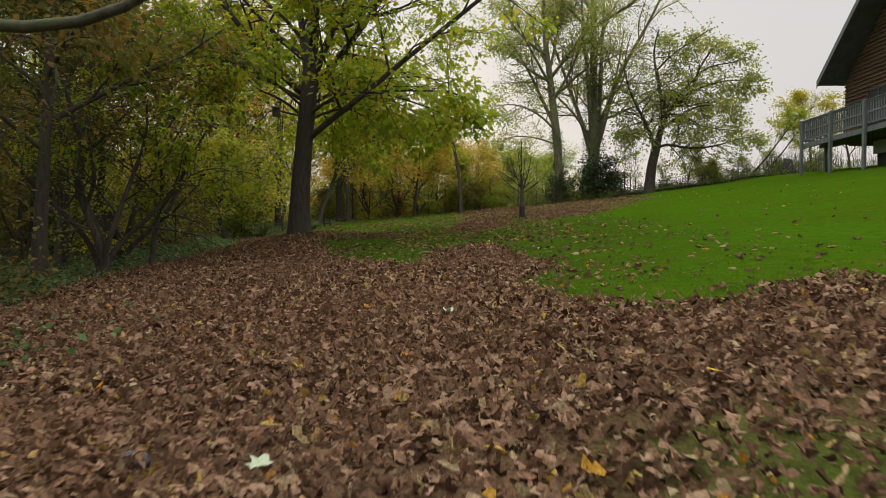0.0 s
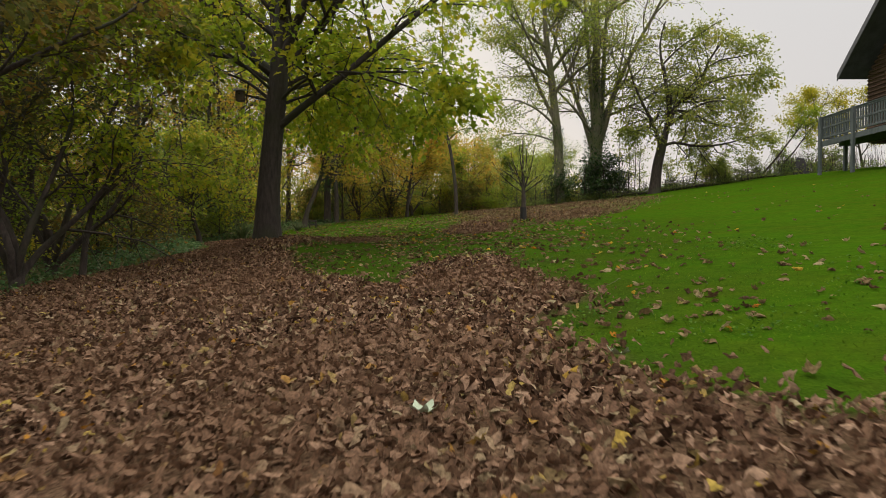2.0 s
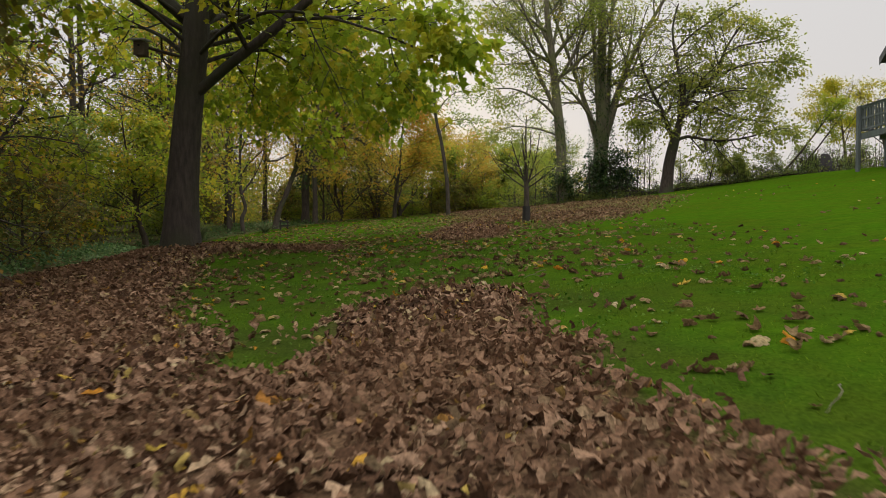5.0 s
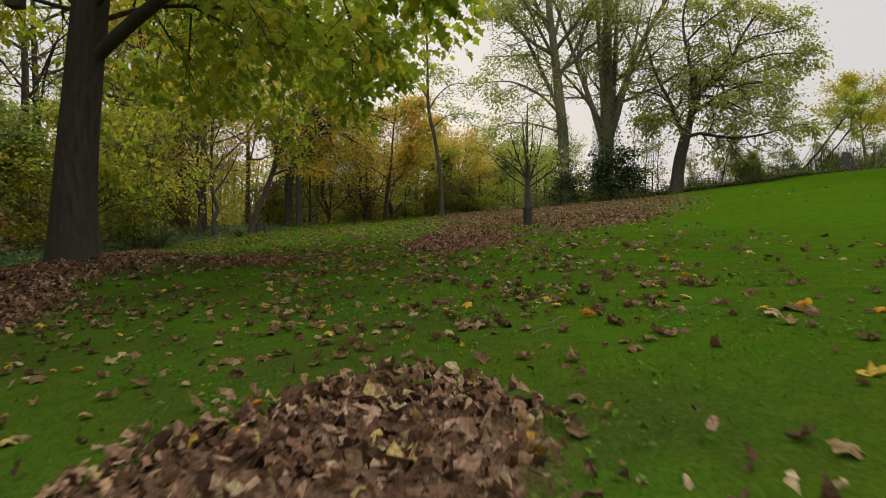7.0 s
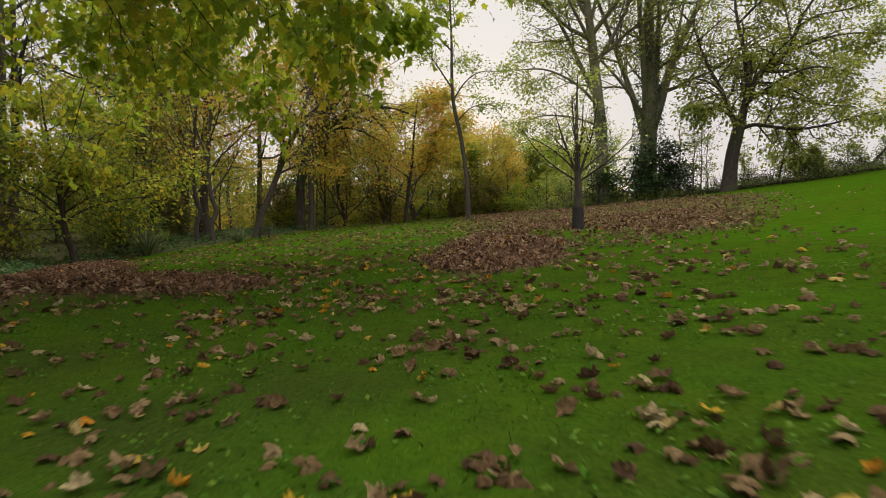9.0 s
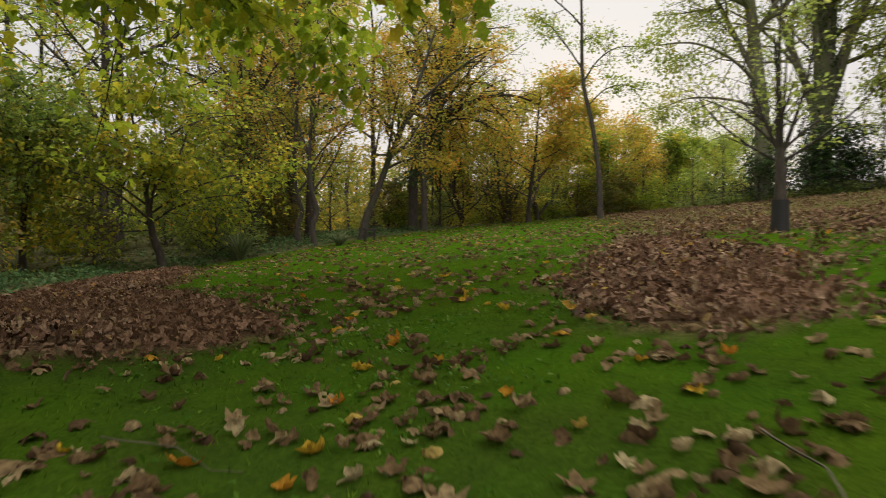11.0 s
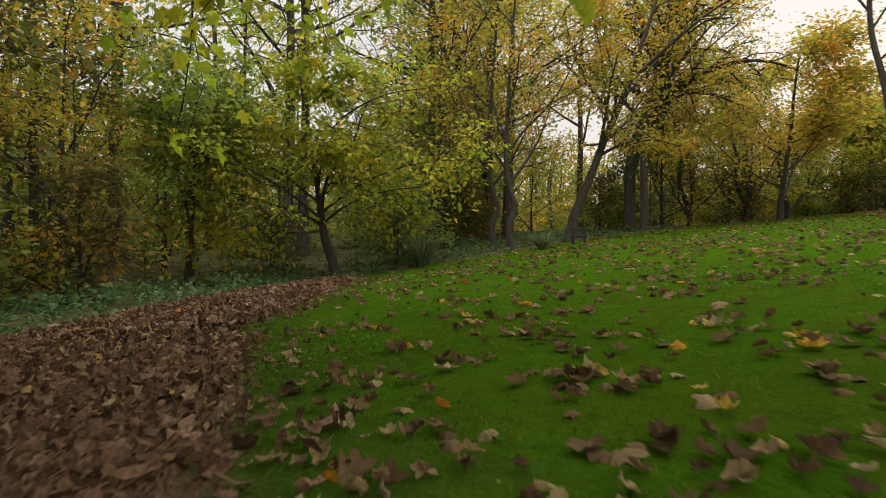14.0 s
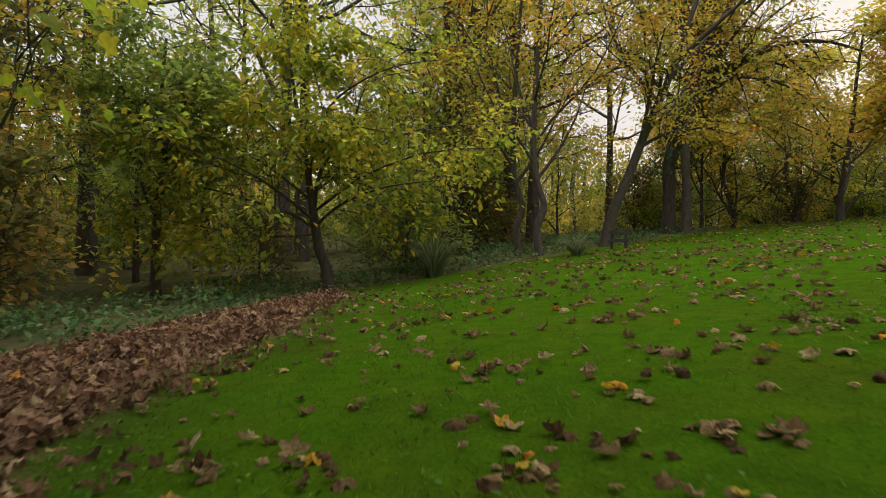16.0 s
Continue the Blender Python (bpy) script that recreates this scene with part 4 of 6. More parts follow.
limbed_tree("many_stemmed_tree", 10.3, 47.0, "tall tree of several rising stems with thin pale foliage", 32,
            [(0, 0, -0.3), (0, 0, 2), (0.05, 0, 4.2), (0.0, 0, 8.0), (0.0, 0, 12.0), (-0.1, 0, 16), (0, 0, 20)], [0.5, 0.46, 0.40, 0.30, 0.22, 0.15, 0.05], [
    ([(0.2, 0, 3.6), (0.7, -0.1, 5.4), (1.2, -0.2, 7.2), (2.2, -0.3, 9.6), (3.7, -0.4, 12.3), (5.0, -0.5, 15)], 0.24, 0.06, 9),
    ([(-0.2, 0, 3.4), (-0.7, 0.1, 5.2), (-1.4, 0.2, 7.2), (-2.5, 0.2, 10.2), (-3.6, 0.2, 13)], 0.20, 0.05, 9),
    ([(0.2, 0, 4.0), (0.5, 0.3, 7.0), (0.7, 0.5, 11.0), (0.9, 0.6, 15.0)], 0.22, 0.06, 8),
    ([(-0.1, 0, 4.5), (-0.5, -0.6, 8.0), (-0.9, -1.0, 11.5), (-1.2, -1.4, 15.0)], 0.18, 0.05, 8),
    ([(0.3, 0, 5.0), (1.4, 0.9, 7.5), (2.2, 1.8, 10.0), (2.8, 2.4, 13.0)], 0.14, 0.04, 8),
    ([(-0.3, 0, 4.6), (-1.6, -0.8, 6.0), (-3.0, -1.4, 7.2), (-4.2, -1.8, 7.8)], 0.10, 0.03, 8)],
    PALE_BARK, PALE_LEAF, AIRY, 16, 0.34, 0.165, top_kids=9, spread_foot=1.3)
limbed_tree("spreading_tree", 13.6, 44.6, "wide spreading tree with short dark trunk and pale green leaves", 33,
            [(-0.05, 0, -0.3), (0.05, 0, 0.9), (0.15, 0, 1.8), (0.4, 0, 2.9), (0.65, 0, 3.9), (0.9, 0, 5.0), (1.0, 0, 6.6)], [0.36, 0.33, 0.31, 0.29, 0.20, 0.13, 0.05], [
    ([(0.4, 0, 2.8), (0.16, 0, 3.6), (-0.3, 0.2, 4.9), (-0.9, 0.3, 6.1), (-1.4, 0.4, 7.4), (-1.7, 0.5, 8.8)], 0.16, 0.03, 13),
    ([(0.6, 0, 3.6), (0.9, 0.1, 4.75), (0.8, 0.2, 6.6), (0.5, 0.3, 8.2), (0.4, 0.5, 9.8), (0.8, 0.5, 11.4)], 0.17, 0.03, 15),
    ([(0.7, 0, 4.3), (1.0, -0.1, 5.0), (1.5, -0.3, 5.9), (2.6, -0.4, 6.7), (3.0, -0.5, 8.0), (3.7, -0.6, 9.2), (4.6, -0.7, 10.2)], 0.17, 0.03, 15),
    ([(0.5, 0, 3.0), (1.0, -0.4, 3.2), (1.9, -0.7, 3.0), (3.0, -0.9, 2.9), (4.3, -1.1, 3.1), (5.6, -1.2, 3.5), (6.6, -1.2, 3.6)], 0.11, 0.02, 16),
    ([(1.5, -0.3, 5.8), (2.6, 0.2, 5.9), (3.9, 0.5, 6.2), (5.3, 0.7, 6.2), (6.8, 0.8, 5.8)], 0.09, 0.02, 15),
    ([(0.9, 0, 4.6), (1.9, 0.4, 4.9), (3.2, 0.8, 4.8), (5.0, 1.2, 4.5), (7.0, 1.3, 4.4)], 0.10, 0.02, 15),
    ([(2.9, -0.5, 7.8), (3.8, -0.8, 8.3), (5.0, -1.0, 8.5), (6.3, -1.2, 8.9)], 0.07, 0.02, 12),
    ([(2.6, -0.4, 6.7), (3.8, -1.1, 7.1), (5.2, -1.6, 7.2), (6.5, -1.9, 7.0)], 0.07, 0.02, 12),
    ([(0.4, 0, 3.2), (-0.4, -0.4, 3.8), (-1.3, -0.7, 3.9), (-2.2, -0.9, 3.6)], 0.06, 0.02, 11),
    ([(-0.3, 0.2, 4.9), (-1.1, -0.2, 5.3), (-2.0, -0.5, 5.4), (-2.9, -0.7, 5.2)], 0.06, 0.02, 11),
    ([(0.7, 0, 4.2), (1.6, -1.4, 5.0), (2.6, -2.4, 5.4), (3.6, -3.0, 5.2)], 0.09, 0.02, 12),
    ([(0.8, 0, 4.4), (1.2, 1.6, 5.6), (2.0, 2.6, 6.6), (2.8, 3.2, 7.4)], 0.09, 0.02, 10),
    ([(0.6, 0.4, 8.4), (1.6, 0.2, 9.4), (2.8, 0, 10.2), (4.0, -0.2, 11.0)], 0.07, 0.02, 11)],
    DARK_BARK, SPREAD_LEAF, CROOKED, 18, 0.33, 0.18, top_kids=0)

# small tree on the lawn
limbed_tree("young_tree", 2.95, 24.4, "young tree on the lawn with upright twigs and few leaves", 34,
            [(0, 0, -0.15), (0, 0, 0.3), (0.0, 0, 0.7), (-0.01, 0, 1.0), (-0.03, 0, 1.4), (-0.04, 0, 2.0), (-0.03, 0, 2.9)], [0.082, 0.076, 0.072, 0.064, 0.042, 0.03, 0.01], [
    ([(0, 0, 0.95), (-0.14, 0.05, 1.35), (-0.28, 0.1, 1.75), (-0.45, 0.15, 2.3)], 0.035, 0.008, 7),
    ([(0, 0, 0.95), (0.13, -0.05, 1.4), (0.25, -0.1, 1.85), (0.34, -0.15, 2.5)], 0.035, 0.008, 7),
    ([(0, 0, 0.9), (0.35, -0.2, 1.15), (0.75, -0.35, 1.5), (1.05, -0.4, 1.9)], 0.022, 0.006, 8),
    ([(0, 0, 0.9), (-0.4, 0.2, 1.2), (-0.8, 0.3, 1.6), (-1.05, 0.35, 2.0)], 0.022, 0.006, 8),
    ([(0, 0, 1.0), (0.05, 0.15, 1.5), (0.12, 0.3, 2.0), (0.15, 0.4, 2.6)], 0.03, 0.008, 6),
    ([(0, 0, 1.0), (-0.06, -0.17, 1.5), (-0.14, -0.3, 1.95), (-0.2, -0.4, 2.5)], 0.03, 0.008, 6),
    ([(0, 0, 1.05), (-0.3, -0.05, 1.35), (-0.65, -0.08, 1.6), (-1.0, -0.1, 1.75)], 0.022, 0.006, 6),
    ([(0, 0, 1.05), (0.28, 0.1, 1.3), (0.55, 0.15, 1.5), (0.8, 0.2, 1.55)], 0.022, 0.006, 6)],
    DARK_BARK, PALE_LEAF, Habit(2, (8, 7), (40, 40), (0.4, 0.55), (0.05, 0.08, 0.15), (0.0, 0.06, 0.03), (0.2, 0.15), sides=(9, 5, 3), step=0.3), 13, 0.12, 0.07, spread_foot=1.15, top_kids=5)

# the edge of the wood on the far side
SIDE = (0.852, 0.524)
limbed_tree("small_tree", -9.9, 29.5, "low crooked dark-stemmed tree with yellow and green leaves", 35,
            [(0, 0, -0.2), (-0.06, 0, 0.35), (-0.20, 0, 0.75), (-0.28, 0, 1.15), (-0.45, 0, 2.3), (-0.70, 0, 3.7), (-0.85, 0, 5.0)], [0.115, 0.10, 0.095, 0.085, 0.045, 0.03, 0.01], [
    ([(-0.28, 0, 1.1), (-0.7, 0.1, 1.35), (-1.5, 0.2, 1.6), (-2.5, 0.3, 1.85), (-3.6, 0.3, 1.9)], 0.038, 0.007, 12),
    ([(-0.30, 0, 1.3), (-0.18, -0.1, 2.1), (0.35, -0.2, 2.8), (0.6, -0.3, 3.5), (1.0, -0.3, 4.2)], 0.04, 0.007, 10),
    ([(-0.28, 0, 1.15), (0.3, -0.4, 1.55), (1.1, -0.8, 1.8), (2.0, -1.0, 1.9)], 0.03, 0.006, 11),
    ([(-0.30, 0, 1.25), (-0.9, -0.7, 1.8), (-1.6, -1.3, 2.2), (-2.4, -1.8, 2.4)], 0.03, 0.006, 11),
    ([(-0.35, 0, 1.6), (-0.2, 0.8, 2.2), (0.1, 1.4, 2.9), (0.3, 1.8, 3.5)], 0.028, 0.006, 9),
    ([(-0.30, 0, 1.4), (0.6, -0.3, 2.0), (1.7, -0.5, 2.4), (3.0, -0.6, 2.5)], 0.03, 0.006, 11),
    ([(-0.35, 0, 1.7), (0.4, 0.5, 2.4), (1.4, 0.9, 3.0), (2.6, 1.2, 3.2)], 0.028, 0.006, 10),
    ([(-0.35, 0, 1.6), (-1.3, 0.2, 2.3), (-2.4, 0.3, 2.8), (-3.7, 0.3, 3.0)], 0.03, 0.006, 12),
    ([(-0.28, 0, 1.0), (-1.1, -0.3, 0.95), (-2.1, -0.5, 1.1), (-3.2, -0.5, 1.3)], 0.025, 0.006, 11),
    ([(-0.45, 0, 2.2), (-1.2, 0.5, 3.0), (-2.0, 0.7, 3.6), (-2.9, 0.8, 3.9)], 0.025, 0.006, 10),
    ([(-0.50, 0, 2.6), (0.2, -0.6, 3.3), (1.1, -1.0, 3.7), (2.0, -1.2, 3.8)], 0.025, 0.006, 10)],
    DARK_BARK, HAZEL_LEAF, LAYERED, 9, 0.22, 0.13, droop=-0.6, side=SIDE, top_kids=6, spread_foot=1.2)
limbed_tree("leaning_tree", -7.06, 36.1, "leaning dark trunk with sparse golden leaves at the wood edge", 37,
            [(-0.05, 0, -0.3), (0.1, 0, 0.55), (0.26, 0, 1.06), (0.5, 0, 1.6), (0.96, 0, 2.84), (1.6, 0, 4.4), (2.6, 0, 7.5)], [0.14, 0.125, 0.115, 0.11, 0.10, 0.08, 0.025], [
    ([(0.8, 0, 2.4), (1.4, -0.2, 2.7), (2.2, -0.4, 2.8), (3.0, -0.5, 2.6)], 0.05, 0.01, 8),
    ([(1.2, 0, 3.5), (0.6, 0.6, 4.6), (0.2, 1.0, 5.8), (0.0, 1.2, 7.0)], 0.07, 0.015, 8),
    ([(1.6, 0, 4.4), (2.6, -0.6, 5.4), (3.6, -1.0, 6.2), (4.4, -1.3, 6.6)], 0.06, 0.015, 8)],
    DARK_BARK, GOLD_LEAF, OPEN, 12, 0.22, 0.10, side=SIDE, top_kids=8)
limbed_tree("ivy_clad_tree", -7.08, 42.6, "large leaning dark tree with broad golden-olive crown", 38,
            [(0, 0, -0.3), (0, 0, 1.2), (0, 0, 2.3), (0.4, 0, 3.6), (0.85, 0, 5.0), (1.3, 0, 6.9), (2.0, 0, 10.5)], [0.22, 0.20, 0.21, 0.29, 0.28, 0.22, 0.06], [
    ([(0.8, 0, 4.6), (2.0, -0.3, 5.4), (3.3, -0.5, 6.0), (4.6, -0.6, 6.1), (5.8, -0.8, 5.7)], 0.12, 0.03, 13),
    ([(0.9, 0, 5.2), (1.9, 0.8, 6.3), (2.9, 1.4, 7.0), (4.0, 1.8, 7.2), (4.8, 2.1, 7.0)], 0.12, 0.03, 12),
    ([(1.1, 0, 6.0), (1.7, -0.8, 7.4), (2.2, -1.5, 9.0), (2.5, -2.0, 10.6)], 0.15, 0.03, 10),
    ([(1.0, 0, 5.6), (0.2, -0.3, 7.6), (-0.5, -0.5, 9.4), (-1.2, -0.7, 11.0)], 0.13, 0.03, 9),
    ([(0.6, 0, 4.2), (1.5, -0.8, 4.8), (2.5, -1.3, 4.7), (3.4, -1.7, 4.1), (4.1, -1.9, 3.2)], 0.055, 0.015, 14),
    ([(0.5, 0, 4.0), (-0.6, 0.4, 5.2), (-1.6, 0.8, 6.4), (-2.4, 1.0, 7.6)], 0.10, 0.02, 8),
    ([(0.7, 0, 4.4), (1.8, 0.4, 5.2), (3.0, 0.8, 5.3), (4.1, 1.1, 4.8), (5.0, 1.3, 3.9)], 0.055, 0.015, 14)],
    DARK_BARK, GOLD_LEAF, LAYERED, 9, 0.34, 0.15, side=SIDE, top_kids=9)
limbed_tree("slim_tree", -6.42, 41.9, "slim dark trunk beside the ivy-clad tree", 40,
            [(0, 0, -0.3), (0.02, 0, 1.2), (-0.03, 0, 2.4), (0.05, 0, 3.8), (0.3, 0, 5.4), (0.7, 0, 7.4), (1.2, 0, 10.0)], [0.14, 0.13, 0.125, 0.115, 0.1, 0.08, 0.03], [
    ([(0.1, 0, 4.2), (0.9, -0.5, 5.6), (1.8, -0.9, 6.8), (2.6, -1.2, 7.6)], 0.07, 0.02, 8)], DARK_BARK, GOLD_LEAF, OPEN, 14, 0.28, 0.12, side=SIDE, top_kids=7)
limbed_tree("slender_tree", 0.85, 41.1, "slender leaning tree with sparse sprays of dark leaves", 36,
            [(0, 0, -0.2), (-0.08, 0, 1.7), (-0.37, 0, 3.7), (-0.73, 0, 5.4), (-0.8, 0, 7.9), (-0.9, 0, 10.2), (-0.9, 0, 12)], [0.115, 0.105, 0.095, 0.08, 0.055, 0.035, 0.01], [
    ([(-0.7, 0, 5.3), (-0.2, 0.1, 6.1), (0.5, 0.2, 6.6), (1.4, 0.2, 6.6)], 0.04, 0.01, 7),
    ([(-0.75, 0, 5.8), (-1.4, 0.1, 6.8), (-2.0, 0.2, 7.6), (-2.8, 0.2, 8.0)], 0.04, 0.01, 7),
    ([(-0.5, 0, 4.4), (0.1, -0.3, 4.9), (0.8, -0.5, 5.0), (1.5, -0.6, 4.7)], 0.03, 0.01, 7)],
    DARK_BARK, GREEN_LEAF, OPEN, 9, 0.24, 0.13, top_kids=9, spread_foot=1.2)
def ivy_on(x, y, line, radius, count, seed, low=0.0):
    """Ivy leaves that cling round a trunk."""
    rng = np.random.default_rng(seed)
    line = np.asarray(line, float)
    at = rng.uniform(0, 1, count) ** 1.2 * (len(line) - 1)
    i = np.minimum(at.astype(int), len(line) - 2)
    p = line[i] + (line[i + 1] - line[i]) * (at - i)[:, None]
    a = rng.uniform(0, 6.28, count)
    r = radius * rng.uniform(0.8, 1.35, count) * (1.25 - 0.5 * at / (len(line) - 1))
    p = p + np.stack([np.cos(a) * r, np.sin(a) * r, rng.normal(0, 0.1, count)], -1) + (x, y, ground_z(x, y))
    v, f = stamp(LEAF_SIMPLE, p, turns(a - 1.57, rng.normal(-0.9, 0.4, count), rng.normal(0, 0.4, count)), rng.uniform(0.07, 0.15, count))
    tagged(new("ivy", mesh_of("ivy", v, f, IVY_LEAF)), "dark green ivy climbing the tree trunk", "ivy", kind="stuff")


ivy_on(10.3, 47.0, [(0, 0, 0), (0, 0, 2), (0.05, 0, 4.2), (0, 0, 7), (0, 0, 9)], 0.62, 4200, 141)
ivy_on(7.7, 45.5, [(0, 0, 0), (-0.1, 0, 2), (-0.16, 0, 3.8), (-0.3, 0, 5)], 0.42, 900, 142)
ivy_on(-7.08, 42.6, [(0, 0, 2.0), (0.34, 0.2, 3.6), (0.72, 0.45, 5.0), (1.1, 0.68, 6.9), (1.4, 0.85, 8.5)], 0.5, 3200, 143)

# a limb that reaches over the way from a tree in the wood
limbed_tree("overhanging_tree", -7.4, 4.33, "tree with a heavy mossy limb reaching over the leaves", 39,
            [(0, 0, -0.2), (0, 0, 1.0), (0.1, 0, 2), (0.1, 0, 4), (0, 0, 6), (0, 0, 8), (0, 0, 10)], [0.25, 0.23, 0.22, 0.18, 0.14, 0.1, 0.04], [
    ([(0.1, 0, 2.2), (1.5, -0.1, 2.55), (3.0, 0.1, 2.70), (4.2, 0.0, 2.78), (4.95, 0.05, 2.75), (5.5, 0, 2.78), (5.9, 0.0, 2.95), (6.3, 0.0, 3.22), (6.8, 0.1, 3.7)], 0.062, 0.022, -1),
    ([(0.1, 0, 3.6), (-1, 1, 5), (-2, 2, 6.5), (-3, 3, 8)], 0.1, 0.02, 7),
    ([(0.1, 0, 3.8), (1, 1.4, 5.2), (1.8, 2.6, 6.6), (2.4, 3.6, 7.6)], 0.1, 0.02, 8)],
    MOSSY_BARK, DEEP_LEAF, OPEN, 14, 0.2, 0.09, top_kids=7)


# gaps in the wood through which the sky shows
GAPS = ((-3.4, 57.4), (-9.8, 35.1), (-8.1, 39.5), (-12.6, 27.9))


def woodland():
    rng = np.random.default_rng(8)

    def deep_at(x, y):
        return float(inside(WOOD_EDGE, np.array([x]), np.array([y]))[0])

    def fill(kinds, picks, count, x0, y0, x1, y1, least, gap, fall, sizes, skip=lambda x, y: False):
        places = []
        for _ in range(20000):
            if len(places) >= count:
                break
            x, y = rng.uniform(x0, x1), rng.uniform(y0, y1)
            deep = deep_at(x, y)
            if deep < least or near_hero(x, y) or rng.random() > 1.2 / (1 + fall * deep) or skip(x, y) or any(math.hypot(x - a, y - b) < gap for a, b in places):
                continue
            if x < 0.7 * y - 48 or math.hypot(x + 7.4, y - 4.33) < 2:
                continue
            places.append((x, y))
            s = rng.uniform(*sizes)
            tall_by, turn = rng.uniform(0.9, 1.1), rng.uniform(0, 360)
            kind = kinds[picks(x, y)]
            if any(math.hypot(x - a, y - b) < 0.6 for a, b in GAPS):
                continue
            copy_thing(kind, pose(x, y, ground_z(x, y), 0, 0, turn) @ Matrix.Diagonal((s, s, s * tall_by, 1)))

    def near_hero(x, y):
        return any(math.hypot(x - a, y - b) < r for a, b, r in ((-9.9, 29.5, 2.8), (-8.7, 28.0, 2.0), (-6.8, 35.3, 1.8), (-7.85, 34.1, 1.5), (-8.6, 30.8, 1.5), (-6.6, 42.5, 1.8), (-7.2, 12.0, 1.5), (-6.6, 13.0, 1.2), (-7.6, 15.6, 1.2)))

    def dark_side(x, y):
        return y < 27 and x < -4

    tall = [generic_tree("woodland_tree", -13 - 3 * i, 40 + 4 * i, label, seed, h, r, DARK_BARK, leaf, TALL, per, 0.26, 0.17, (0.02, 0.01), group="woodland trees") for i, (label, seed, h, r, leaf, per) in enumerate((
        ("tall woodland tree with thin golden leaves", 41, 14, 0.16, GOLD_LEAF, 14), ("tall woodland tree with thin green leaves", 42, 16, 0.18, GREEN_LEAF, 15),
        ("tall woodland tree with olive-brown leaves", 43, 13, 0.17, OLIVE_LEAF, 15)))]
    mid = [generic_tree("hazel", -11 - 3 * i, 36 + 4 * i, label, seed, h, r, DARK_BARK, leaf, BUSHY, per, 0.24, 0.105, group="understorey trees") for i, (label, seed, h, r, leaf, per) in enumerate((
        ("bushy understorey tree with golden yellow leaves", 45, 4.2, 0.07, GOLD_LEAF, 17), ("bushy understorey tree with green and yellow leaves", 46, 4.6, 0.07, GREEN_LEAF, 18),
        ("bushy understorey tree with olive-brown leaves", 47, 4.4, 0.07, OLIVE_LEAF, 19), ("bushy understorey tree with light yellow-green leaves", 48, 4.0, 0.06, OAK_LEAF, 16)))]
    low = [generic_tree("shrub", -10 - 2 * i, 32 + 3 * i, label, seed, 2.0, 0.04, DARK_BARK, leaf, SHRUB, per, 0.22, 0.115, group="woodland shrubs", category="shrub") for i, (label, seed, leaf, per) in enumerate((
        ("dense dark green shrub at the wood edge", 51, SHRUB_LEAF, 22), ("green and yellow hazel shrub in the wood", 52, GREEN_LEAF, 19), ("brown and olive shrub in the wood", 53, OLIVE_LEAF, 19)))]
    def olive_or(x, y, others):
        return 2 if dark_side(x, y) and rng.random() < (0.85 if y < 20 else 0.55) else int(rng.choice(others))

    fill(tall, lambda x, y: olive_or(x, y, [0, 1, 1, 1]), 20, -34, 4, -6, 46, 4.0, 2.8, 0.04, (0.75, 1.15))
    fill(tall, lambda x, y: olive_or(x, y, [0, 1, 1]), 4, -20, 44, -3, 74, 2.0, 3.5, 0.03, (0.75, 1.1))
    fill(mid, lambda x, y: olive_or(x, y, [0, 1, 1, 1, 1, 3]), 38, -26, 5, -6, 46, 1.5, 1.9, 0.07, (0.75, 1.25))
    fill(mid, lambda x, y: int(rng.choice([0, 0, 1, 3])), 20, -16, 46, 9, 66, 1.2, 2.0, 0.05, (0.8, 1.3))
    fill(low, lambda x, y: int(rng.choice([2, 2, 0] if y < 20 else [0, 0, 0, 0, 2] if y < 30 else [0, 0, 0, 1, 2])), 44, -24, 3, -4, 46, 0.5, 1.2, 0.18, (0.7, 1.25))
    fill(low, lambda x, y: int(rng.choice([1, 1, 2, 0])), 34, -9, 43, 7, 62, 0.4, 1.2, 0.1, (0.7, 1.25))


woodland()


